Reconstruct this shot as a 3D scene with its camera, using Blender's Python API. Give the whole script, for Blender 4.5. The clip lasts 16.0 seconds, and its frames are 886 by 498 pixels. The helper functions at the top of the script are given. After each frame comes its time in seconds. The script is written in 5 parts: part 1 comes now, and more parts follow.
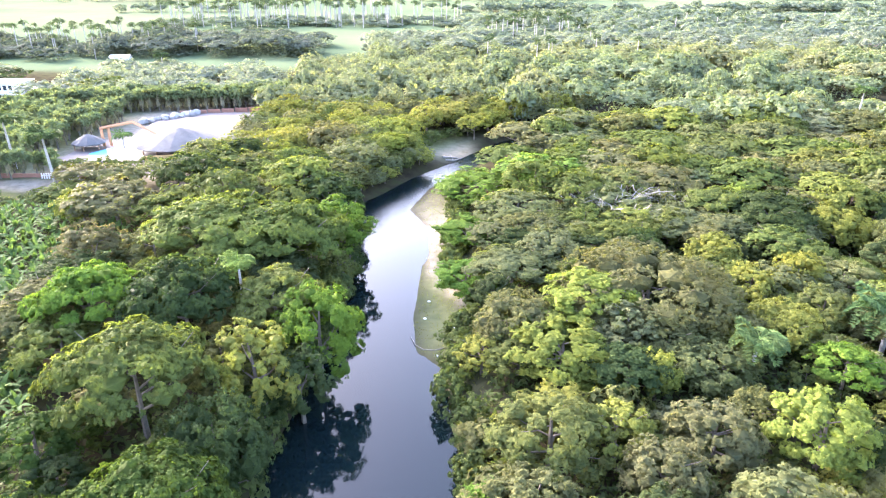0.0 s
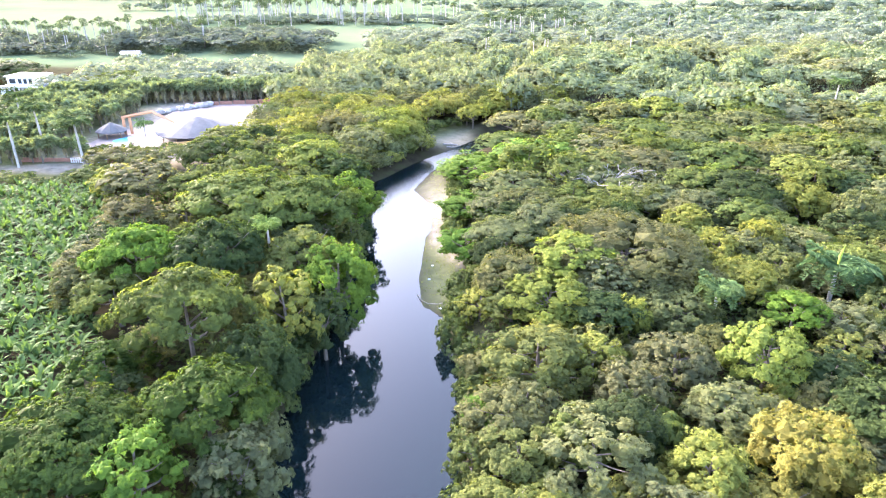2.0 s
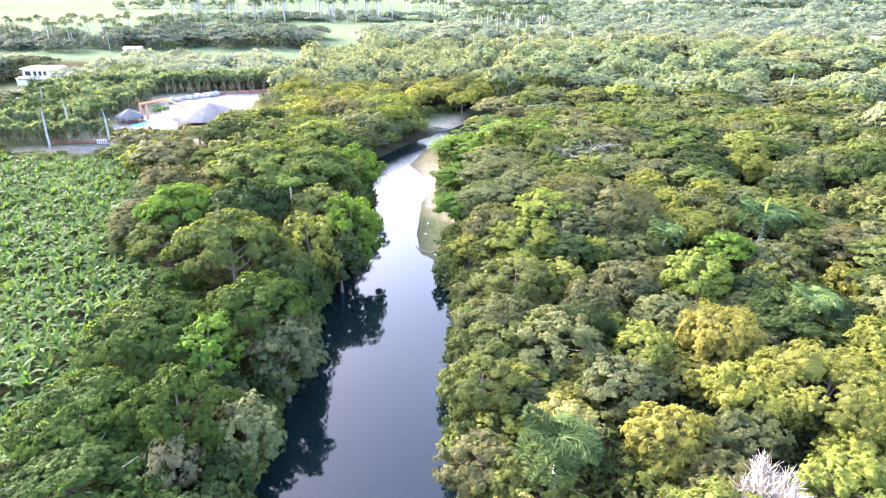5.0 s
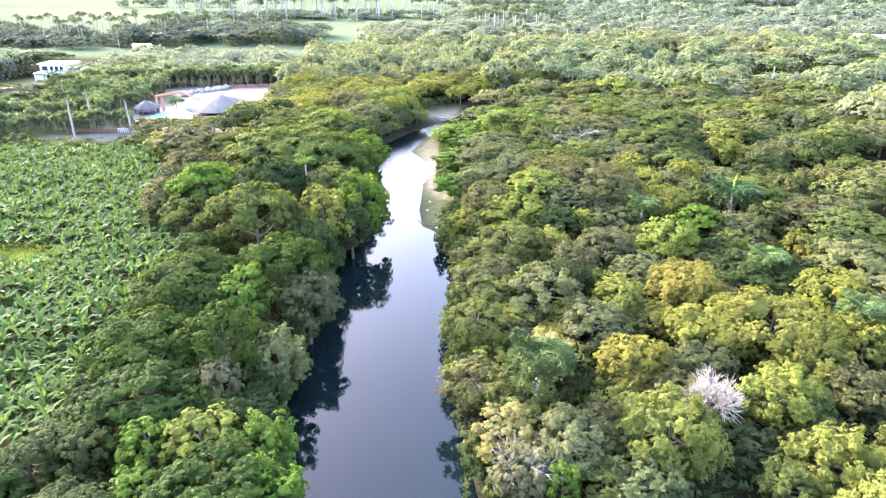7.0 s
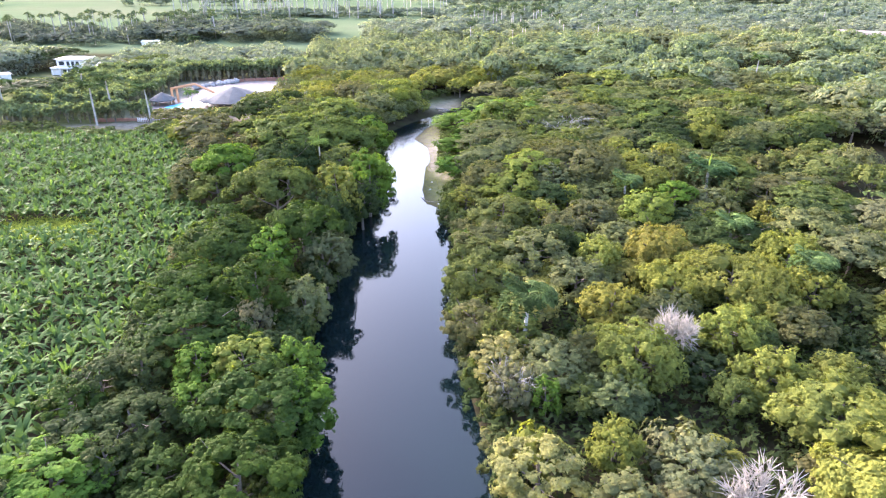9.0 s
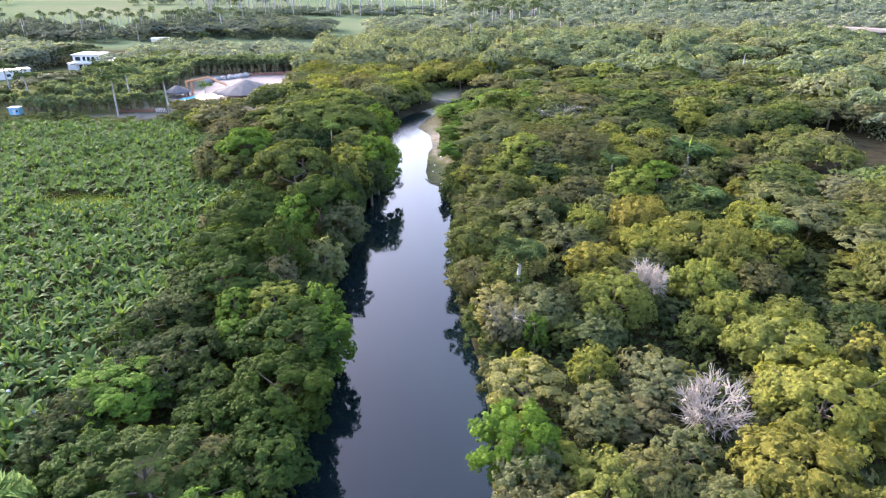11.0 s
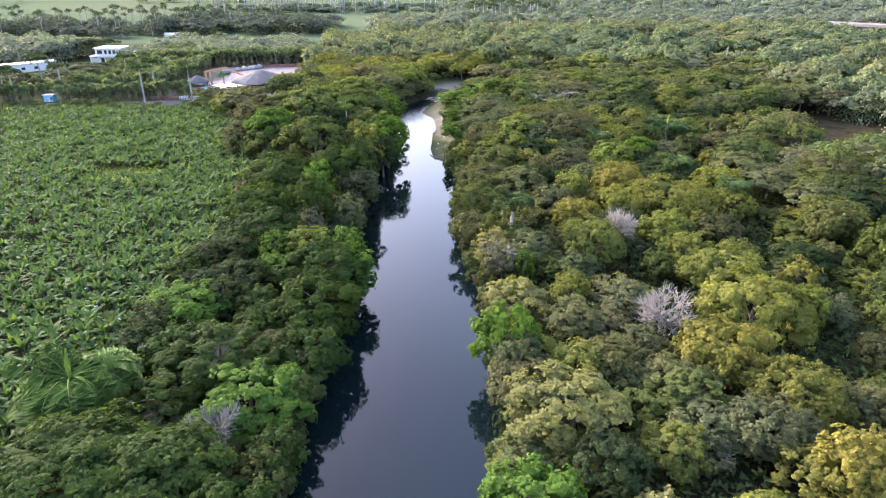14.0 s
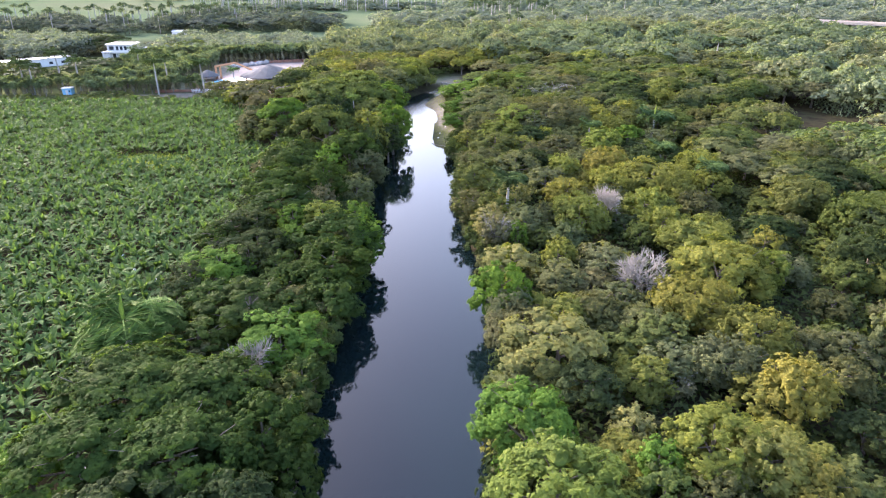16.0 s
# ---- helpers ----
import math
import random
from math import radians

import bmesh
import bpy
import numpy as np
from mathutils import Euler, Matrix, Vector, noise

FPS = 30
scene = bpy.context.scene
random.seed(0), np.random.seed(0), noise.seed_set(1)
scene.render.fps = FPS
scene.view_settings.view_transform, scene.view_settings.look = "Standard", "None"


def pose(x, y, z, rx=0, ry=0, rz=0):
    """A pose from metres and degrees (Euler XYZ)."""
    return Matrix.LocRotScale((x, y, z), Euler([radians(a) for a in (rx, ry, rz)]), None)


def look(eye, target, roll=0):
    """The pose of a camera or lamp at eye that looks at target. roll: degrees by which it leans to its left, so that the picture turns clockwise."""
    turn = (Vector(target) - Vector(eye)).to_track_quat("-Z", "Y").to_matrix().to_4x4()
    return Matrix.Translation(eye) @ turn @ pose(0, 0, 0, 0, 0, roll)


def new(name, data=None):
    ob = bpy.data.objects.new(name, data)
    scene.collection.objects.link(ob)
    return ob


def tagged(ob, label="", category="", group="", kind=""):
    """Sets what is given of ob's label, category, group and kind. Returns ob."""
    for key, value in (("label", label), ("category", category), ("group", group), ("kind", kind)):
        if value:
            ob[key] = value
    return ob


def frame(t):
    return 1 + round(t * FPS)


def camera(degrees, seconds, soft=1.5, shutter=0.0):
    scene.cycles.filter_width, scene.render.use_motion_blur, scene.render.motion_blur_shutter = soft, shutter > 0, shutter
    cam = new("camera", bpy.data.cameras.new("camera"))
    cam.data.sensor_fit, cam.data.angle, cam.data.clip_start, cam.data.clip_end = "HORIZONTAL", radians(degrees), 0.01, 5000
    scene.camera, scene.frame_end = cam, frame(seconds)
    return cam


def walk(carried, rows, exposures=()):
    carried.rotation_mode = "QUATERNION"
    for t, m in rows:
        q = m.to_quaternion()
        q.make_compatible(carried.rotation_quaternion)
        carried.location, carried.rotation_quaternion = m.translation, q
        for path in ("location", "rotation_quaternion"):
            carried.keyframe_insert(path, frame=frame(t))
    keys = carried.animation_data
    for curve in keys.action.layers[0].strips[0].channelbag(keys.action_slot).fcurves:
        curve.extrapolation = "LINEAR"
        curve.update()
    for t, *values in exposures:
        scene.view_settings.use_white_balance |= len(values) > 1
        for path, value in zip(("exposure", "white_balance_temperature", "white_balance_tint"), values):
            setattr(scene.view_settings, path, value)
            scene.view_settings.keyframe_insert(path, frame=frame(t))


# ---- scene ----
cam = camera(68.4, 16.0, soft=1.2)
METRES, EYE, TILT, LEAN, TURN = 101.27, 48.0, 0.8, -2.6, 0.0
ROWS = [
    (0.0, 0.0, 0.0, 0.0, -1.2, -24.59, 2.63),
    (0.5, -0.002, -0.0315, 0.0008, -1.23, -24.61, 2.63),
    (1.0, -0.004, -0.0629, 0.0015, -1.26, -24.63, 2.62),
    (1.5, -0.0062, -0.0942, 0.0018, -1.28, -24.63, 2.61),
    (2.0, -0.0083, -0.1257, 0.0024, -1.31, -24.65, 2.61),
    (2.5, -0.0108, -0.1575, 0.0032, -1.61, -24.67, 2.61),
    (3.0, -0.0131, -0.1892, 0.0038, -1.96, -24.71, 2.59),
    (3.5, -0.0157, -0.2209, 0.0041, -2.29, -24.73, 2.59),
    (4.0, -0.018, -0.2527, 0.0052, -2.32, -24.76, 2.6),
    (6.5, -0.0291, -0.4129, 0.0098, -2.43, -24.83, 2.6),
    (7.0, -0.031, -0.4449, 0.0109, -2.47, -24.85, 2.6),
    (7.5, -0.0329, -0.4769, 0.0118, -2.49, -24.87, 2.6),
    (8.0, -0.0348, -0.5087, 0.0125, -2.49, -24.88, 2.62),
    (8.5, -0.0375, -0.5407, 0.0129, -2.51, -24.9, 2.64),
    (9.0, -0.04, -0.5725, 0.0134, -2.53, -24.94, 2.66),
    (11.5, -0.0524, -0.7317, 0.0153, -2.54, -25.01, 2.76),
    (12.0, -0.0548, -0.7628, 0.0156, -2.54, -25.02, 2.78),
    (12.5, -0.0572, -0.7936, 0.0158, -2.54, -25.05, 2.8),
    (13.0, -0.0598, -0.8241, 0.016, -2.54, -25.07, 2.82),
    (13.5, -0.0623, -0.8545, 0.016, -2.53, -25.09, 2.83),
    (14.0, -0.0649, -0.8843, 0.0162, -2.52, -25.11, 2.84),
    (14.5, -0.0673, -0.9135, 0.0166, -2.52, -25.12, 2.85),
    (15.0, -0.0694, -0.9422, 0.0172, -2.52, -25.14, 2.84),
    (15.5, -0.0712, -0.9702, 0.018, -2.51, -25.15, 2.82),
    (16.0, -0.073, -0.9971, 0.0187, -2.5, -25.16, 2.79),
]
EXPOSURES = [(t, e + 0.96, 6150, 27) for t, e in ((0.0, 2.97), (4.0, 2.99), (6.5, 2.90), (7.0, 2.88), (7.5, 2.57), (9.0, 2.36), (12.5, 1.75), (16.0, 1.84))]
walk(cam, [(t, pose(0, 0, EYE, TILT, LEAN, TURN) @ pose(METRES * x, METRES * y, METRES * z, 90 + pitch, roll, yaw)) for t, x, y, z, yaw, pitch, roll in ROWS], EXPOSURES)

# ---------------------------------------------------------------- light
SUN_UP, SUN_ROUND = 22.0, 314.0
world = bpy.data.worlds.new("overcast_sky")
scene.world = world
world.use_nodes = True
wn = world.node_tree
sky = wn.nodes.new("ShaderNodeTexSky")
sky.sky_type = "NISHITA"
sky.sun_disc = False
sky.sun_elevation, sky.sun_rotation = radians(SUN_UP), radians(SUN_ROUND)
sky.air_density, sky.dust_density, sky.ozone_density = 1.2, 3.5, 2.0
wn.nodes["Background"].inputs["Strength"].default_value = 0.15
veil = wn.nodes.new("ShaderNodeHueSaturation")
veil.inputs["Saturation"].default_value = 1.0
wn.links.new(sky.outputs["Color"], veil.inputs["Color"])
wn.links.new(veil.outputs["Color"], wn.nodes["Background"].inputs["Color"])
sun = new("sun", bpy.data.lights.new("sun", "SUN"))
sun.data.energy, sun.data.angle, sun.data.color = 1.75, radians(20), (1.0, 0.96, 0.87)
sd = Vector((math.sin(radians(SUN_ROUND)) * math.cos(radians(SUN_UP)), math.cos(radians(SUN_ROUND)) * math.cos(radians(SUN_UP)), math.sin(radians(SUN_UP))))
sun.matrix_world = look(sd * 300, (0, 0, 0))


# ---------------------------------------------------------------- materials
class Nodes:
    """A small helper to write node trees in few lines."""

    def __init__(self, name):
        self.mat = bpy.data.materials.new(name)
        self.mat.use_nodes = True
        self.tree = self.mat.node_tree
        self.bsdf = self.tree.nodes["Principled BSDF"]
        self.out = self.tree.nodes["Material Output"]

    def add(self, kind, **values):
        n = self.tree.nodes.new(kind)
        for key, value in values.items():
            n.inputs[key.replace("_", " ")].default_value = value
        return n

    def link(self, a, b):
        self.tree.links.new(a, b)

    def coords(self):
        return self.add("ShaderNodeTexCoord").outputs["Object"]

    def place(self):
        return self.add("ShaderNodeNewGeometry").outputs["Position"]

    def noise(self, scale, detail=4.0, rough=0.6, vector=None):
        n = self.add("ShaderNodeTexNoise", Scale=scale, Detail=detail, Roughness=rough)
        if vector is not None:
            self.link(vector, n.inputs["Vector"])
        return n.outputs["Fac"]

    def ramp(self, fac, stops):
        n = self.tree.nodes.new("ShaderNodeValToRGB")
        n.color_ramp.elements.remove(n.color_ramp.elements[1])
        for i, (at, col) in enumerate(stops):
            e = n.color_ramp.elements[0] if i == 0 else n.color_ramp.elements.new(at)
            e.position, e.color = at, (*col, 1)
        self.link(fac, n.inputs["Fac"])
        return n.outputs["Color"]

    def mix(self, fac, a, b, blend="MIX"):
        n = self.tree.nodes.new("ShaderNodeMix")
        n.data_type, n.blend_type = "RGBA", blend
        for sock, value in ((n.inputs[0], fac), (n.inputs[6], a), (n.inputs[7], b)):
            if isinstance(value, (int, float)):
                sock.default_value = value
            elif isinstance(value, tuple):
                sock.default_value = (*value, 1)
            else:
                self.link(value, sock)
        return n.outputs[2]

    def math(self, op, a, b=0.0):
        n = self.tree.nodes.new("ShaderNodeMath")
        n.operation = op
        for sock, value in zip(n.inputs, (a, b)):
            if isinstance(value, (int, float)):
                sock.default_value = value
            else:
                self.link(value, sock)
        return n.outputs[0]

    def bump(self, height, strength, distance):
        n = self.add("ShaderNodeBump", Strength=strength, Distance=distance)
        self.link(height, n.inputs["Height"])
        self.link(n.outputs["Normal"], self.bsdf.inputs["Normal"])
        return n

    def color(self, socket, rough=0.8, metal=0.0):
        if isinstance(socket, tuple):
            self.bsdf.inputs["Base Color"].default_value = (*socket, 1)
        else:
            self.link(socket, self.bsdf.inputs["Base Color"])
        self.bsdf.inputs["Roughness"].default_value = rough
        self.bsdf.inputs["Metallic"].default_value = metal
        return self.mat


def plain(name, col, rough=0.8, spread=0.25, scale=3.0, bump=0.02):
    """A weathered matt surface: blotches and grain about one colour."""
    n = Nodes(name)
    big, fine = n.noise(scale * 0.25, 3, vector=n.place()), n.noise(scale * 4, 5, vector=n.place())
    dark = tuple(c * (1 - spread) for c in col)
    light = tuple(min(1, c * (1 + spread * 0.5)) for c in col)
    c = n.ramp(big, [(0.3, dark), (0.7, light)])
    c = n.mix(0.35, c, n.ramp(fine, [(0.3, dark), (0.7, light)]))
    n.bump(fine, 0.5, bump)
    n.bsdf.inputs["Specular IOR Level"].default_value = 0.2
    return n.color(c, rough)


def leaf_material(name, translucent=0.42, rough=0.62, tint=None, patch=0.15):
    """Leaves: the object's own colour, varied leaf by leaf and in patches over the crown."""
    n = Nodes(name)
    info = n.add("ShaderNodeObjectInfo")
    geo = n.add("ShaderNodeNewGeometry")
    base = info.outputs["Color"] if tint is None else tint
    one = n.ramp(geo.outputs["Random Per Island"], [(0.0, (0.86, 0.87, 0.87)), (0.5, (0.98, 0.98, 0.99)), (1.0, (1.14, 1.13, 1.08))])
    c = n.mix(1.0, base, one, "MULTIPLY")
    tuft = n.noise(1.5, 3, 0.65, vector=geo.outputs["Position"])
    c = n.mix(1.0, c, n.ramp(tuft, [(0.33, (0.74, 0.79, 0.82)), (0.5, (1.0, 1.0, 1.0)), (0.68, (1.2, 1.17, 1.02))]), "MULTIPLY")
    blotch = n.noise(patch * 2, 3, vector=geo.outputs["Position"])
    c = n.mix(1.0, c, n.ramp(blotch, [(0.32, (0.8, 0.84, 0.86)), (0.68, (1.16, 1.14, 1.02))]), "MULTIPLY")
    each = n.ramp(info.outputs["Random"], [(0.0, (0.85, 0.9, 0.85)), (1.0, (1.12, 1.08, 1.1))])
    c = n.mix(1.0, c, each, "MULTIPLY")
    n.color(c, rough)
    n.bsdf.inputs["Specular IOR Level"].default_value = 0.015
    tr = n.add("ShaderNodeBsdfTranslucent")
    n.link(n.mix(1.0, c, (1.3, 1.35, 0.55), "MULTIPLY"), tr.inputs["Color"])
    sh = n.add("ShaderNodeMixShader", Fac=translucent)
    n.link(n.bsdf.outputs[0], sh.inputs[1])
    n.link(tr.outputs[0], sh.inputs[2])
    n.link(sh.outputs[0], n.out.inputs["Surface"])
    return n.mat


def bark_material(name, col):
    n = Nodes(name)
    f = n.noise(6.0, 6, vector=n.coords())
    w = n.noise(1.2, 3, vector=n.place())
    c = n.ramp(f, [(0.3, tuple(v * 0.5 for v in col)), (0.7, col)])
    c = n.mix(0.4, c, n.ramp(w, [(0.3, tuple(v * 0.6 for v in col)), (0.7, tuple(min(1, v * 1.25) for v in col))]))
    n.bump(f, 0.8, 0.03)
    return n.color(c, 0.9)


LEAF = leaf_material("leaves")
PALM_LEAF = leaf_material("palm_leaves", 0.25, 0.65)
BANANA_LEAF = leaf_material("banana_leaves", 0.3, 0.6)
BARK = bark_material("grey_brown_bark", (0.16, 0.13, 0.10))
PALE_BARK = bark_material("bleached_dead_wood", (0.29, 0.26, 0.22))
PALM_BARK = bark_material("pale_palm_trunk", (0.36, 0.34, 0.31))
DULL_BARK = bark_material("dull_fibrous_trunk", (0.15, 0.13, 0.10))
STEM = bark_material("banana_stem", (0.14, 0.17, 0.06))

WHITE_PAINT = plain("white_painted_render", (0.60, 0.59, 0.575), 0.7, 0.12)
CONCRETE = plain("pale_concrete", (0.165, 0.14, 0.127), 0.85, 0.15, 1.0)
THATCH = plain("grey_thatch", (0.105, 0.103, 0.102), 0.95, 0.3, 2.0, 0.08)
ORANGE = plain("orange_painted_timber", (0.46, 0.22, 0.11), 0.6, 0.15)
OCHRE = plain("ochre_low_wall", (0.60, 0.38, 0.16), 0.8, 0.2)
TERRACOTTA = plain("terracotta_wall", (0.26, 0.13, 0.09), 0.85, 0.2)
ROCK = plain("grey_white_boulder", (0.27, 0.26, 0.25), 0.9, 0.35, 1.5, 0.1)
BLUE_PAINT = plain("pale_blue_paint", (0.22, 0.46, 0.66), 0.6, 0.12)
DARK_VOID = plain("dark_window_glass", (0.03, 0.035, 0.04), 0.2, 0.1)
METAL_ROOF = plain("pale_metal_roof", (0.5, 0.5, 0.49), 0.45, 0.15)
PINK_ROOF = plain("faded_pink_concrete", (0.50, 0.40, 0.33), 0.7, 0.15)
WOOD = plain("brown_timber", (0.24, 0.15, 0.09), 0.8, 0.3)
BAG = plain("white_plastic_bag", (0.8, 0.8, 0.82), 0.4, 0.08)

n = Nodes("pool_water")
n.color((0.18, 0.52, 0.66), 0.08)
n.bump(n.noise(2.5, 3, vector=n.place()), 0.15, 0.05)
POOL = n.mat

n = Nodes("river_water")
wp = n.place()
c = n.ramp(n.noise(0.03, 4, vector=wp), [(0.3, (0.003, 0.008, 0.009)), (0.7, (0.005, 0.011, 0.011))])
n.color(c, 0.05)
n.bsdf.inputs["IOR"].default_value = 1.34
n.bsdf.inputs["Specular IOR Level"].default_value = 0.5
sep = n.add("ShaderNodeSeparateXYZ")
n.link(wp, sep.inputs[0])
fast = n.ramp(n.math("MULTIPLY", sep.outputs["Y"], 0.005), [(0.0, (0, 0, 0)), (0.50, (0, 0, 0)), (0.64, (1, 1, 1)), (1.0, (1, 1, 1))])
ripple = n.math("ADD", n.math("MULTIPLY", n.noise(0.9, 3, vector=wp), 0.02), n.math("MULTIPLY", n.math("MULTIPLY", n.noise(1.6, 5, vector=wp), fast), 0.22))
n.bump(ripple, 0.6, 0.5)
RIVER = n.mat

n = Nodes("ground_cover")
gp = n.place()
soil = n.ramp(n.noise(0.35, 6, vector=gp), [(0.3, (0.026, 0.020, 0.014)), (0.55, (0.045, 0.040, 0.022)), (0.75, (0.04, 0.052, 0.018))])
sand = n.ramp(n.noise(0.6, 6, vector=gp), [(0.3, (0.15, 0.13, 0.10)), (0.7, (0.25, 0.22, 0.18))])
turf = n.ramp(n.noise(0.5, 6, vector=gp), [(0.3, (0.07, 0.085, 0.03)), (0.7, (0.13, 0.14, 0.06))])
farm = n.ramp(n.noise(0.004, 2, vector=gp), [(0.36, (0.062, 0.088, 0.046)), (0.46, (0.08, 0.112, 0.06)), (0.54, (0.105, 0.13, 0.07)), (0.62, (0.125, 0.13, 0.08))])
farm = n.mix(0.35, farm, n.ramp(n.noise(0.05, 5, vector=gp), [(0.3, (0.06, 0.085, 0.045)), (0.7, (0.10, 0.125, 0.07))]))
masks = {}
for key in ("sand", "turf", "farm"):
    a = n.tree.nodes.new("ShaderNodeAttribute")
    a.attribute_name = key
    masks[key] = n.math("SMOOTH_MIN", 1.0, n.math("MULTIPLY", a.outputs["Fac"], n.math("ADD", 0.6, n.noise(0.8, 5, vector=gp))))
c = n.mix(masks["farm"], soil, farm)
c = n.mix(masks["turf"], c, turf)
c = n.mix(masks["sand"], c, sand)
n.color(c, 0.95)
n.bsdf.inputs["Specular IOR Level"].default_value = 0.0
n.bump(n.noise(1.5, 6, vector=gp), 0.4, 0.12)
GROUND = n.mat

# base colours of the foliage
TONES = {"G": (0.099, 0.117, 0.037), "D": (0.044, 0.061, 0.025), "B": (0.090, 0.150, 0.028), "L": (0.148, 0.176, 0.044), "Y": (0.162, 0.170, 0.044),
         "O": (0.104, 0.105, 0.047), "S": (0.118, 0.125, 0.062), "C": (0.205, 0.198, 0.082), "T": (0.150, 0.136, 0.078), "K": (0.162, 0.160, 0.042), "M": (0.047, 0.073, 0.020), "W": (0.5, 0.47, 0.45)}
HUES = {"G": "mid-green", "M": "deep green", "D": "dark green", "B": "bright fresh green", "L": "lime green", "Y": "yellow-green", "O": "olive-brown", "S": "greyish sage-green",
        "C": "cream-flowered", "T": "dry tan", "K": "golden olive", "W": "bleached grey"}
FORMS = {"rain_tree": "%s spreading flat-canopied tree", "broadleaf_tree": "%s broadleaf tree with lobed crown", "feathery_tree": "%s tree with fine feathery foliage",
         "weeping_tree": "%s tree with drooping dense foliage", "twiggy_tree": "%s half-bare twiggy tree", "bare_tree": "%s leafless tree",
         "shrub": "%s low bushy shrub"}


# ---------------------------------------------------------------- mesh helpers
def mesh_np(name, verts, faces, material, smooth=False):
    """A mesh from an array of places and an array of faces that all have the same number of corners."""
    verts, faces = np.asarray(verts, dtype=np.float32), np.asarray(faces, dtype=np.int32)
    me = bpy.data.meshes.new(name)
    k = faces.shape[1]
    me.vertices.add(len(verts))
    me.vertices.foreach_set("co", verts.ravel())
    me.loops.add(faces.size)
    me.loops.foreach_set("vertex_index", faces.ravel())
    me.polygons.add(len(faces))
    me.polygons.foreach_set("loop_start", np.arange(0, faces.size, k, dtype=np.int32))
    me.polygons.foreach_set("use_smooth", np.full(len(faces), smooth))
    me.update(calc_edges=True)
    me.validate()
    me.materials.append(material)
    return me


def unit(a):
    return a / np.maximum(np.linalg.norm(a, axis=-1, keepdims=True), 1e-6)


def sprays(at, normal, axis, length, width, fold=0.18):
    """Leaf sprays: one folded four-cornered blade for each place."""
    at, normal = np.asarray(at, float), unit(np.asarray(normal, float))
    axis = unit(axis - normal * (axis * normal).sum(1, keepdims=True))
    side = np.cross(normal, axis)
    length, width = np.broadcast_to(length, len(at))[:, None], np.broadcast_to(width, len(at))[:, None]
    base = at - axis * length * 0.5
    mid = at - axis * length * 0.05 + normal * width * fold
    v = np.stack([base, mid + side * width * 0.5, at + axis * length * 0.5 - normal * length * 0.06, mid - side * width * 0.5], 1).reshape(-1, 3)
    f = np.arange(len(v)).reshape(-1, 4)
    return v, f


def blades(at, normal, axis, length, width, fold=0.15):
    """Small leaf sprays: one three-cornered blade for each place."""
    at, normal = np.asarray(at, float), unit(np.asarray(normal, float))
    axis = unit(axis - normal * (axis * normal).sum(1, keepdims=True))
    side = np.cross(normal, axis)
    length, width = np.broadcast_to(length, len(at))[:, None], np.broadcast_to(width, len(at))[:, None]
    v = np.stack([at - axis * length * 0.5, at + axis * length * 0.22 + side * width * 0.62 - normal * width * fold, at + axis * length * 0.5 - side * width * 0.45], 1).reshape(-1, 3)
    return v, np.arange(len(v)).reshape(-1, 3)


def tubes(paths, sides=5):
    """Tapered tubes: each path is a list of (place, radius)."""
    verts, faces, n0 = [], [], 0
    for path in paths:
        pts = np.array([p for p, _ in path], float)
        rad = np.array([r for _, r in path], float)
        d = unit(np.gradient(pts, axis=0))
        ref = np.where(np.abs(d[:, 2:3]) > 0.9, np.array([[1.0, 0, 0]]), np.array([[0, 0, 1.0]]))
        u = unit(np.cross(d, ref))
        w = np.cross(d, u)
        a = np.linspace(0, 2 * math.pi, sides, endpoint=False)
        ring = pts[:, None] + rad[:, None, None] * (np.cos(a)[None, :, None] * u[:, None] + np.sin(a)[None, :, None] * w[:, None])
        verts.append(ring.reshape(-1, 3))
        for i in range(len(pts) - 1):
            for j in range(sides):
                k = (j + 1) % sides
                faces.append((n0 + i * sides + j, n0 + i * sides + k, n0 + (i + 1) * sides + k, n0 + (i + 1) * sides + j))
        n0 += len(pts) * sides
    return np.concatenate(verts), np.array(faces)


def bm_mesh(name, bm, material, smooth=False):
    me = bpy.data.meshes.new(name)
    bm.to_mesh(me)
    bm.free()
    me.materials.append(material)
    if smooth:
        me.polygons.foreach_set("use_smooth", np.full(len(me.polygons), True))
    return me


def part(name, data, parent, label="", m=None):
    """One mesh object under a thing or a part. data: a mesh."""
    ob = new(name, data)
    ob.parent = parent
    if m is not None:
        ob.matrix_basis = m
    if label:
        ob["label"] = label
    return ob


def box(bm, x0, y0, z0, x1, y1, z1, bevel=0.0):
    r = bmesh.ops.create_cube(bm, size=1.0)
    bmesh.ops.transform(bm, matrix=Matrix.Translation(((x0 + x1) / 2, (y0 + y1) / 2, (z0 + z1) / 2)) @ Matrix.Diagonal((abs(x1 - x0), abs(y1 - y0), abs(z1 - z0), 1)), verts=r["verts"])
    if bevel:
        edges = list({e for v in r["verts"] for e in v.link_edges})
        bmesh.ops.bevel(bm, geom=edges, offset=bevel, segments=1, affect="EDGES")


def box_mesh(name, material, *boxes, bevel=0.03):
    bm = bmesh.new()
    for b in boxes:
        box(bm, *b, bevel=bevel)
    return bm_mesh(name, bm, material)


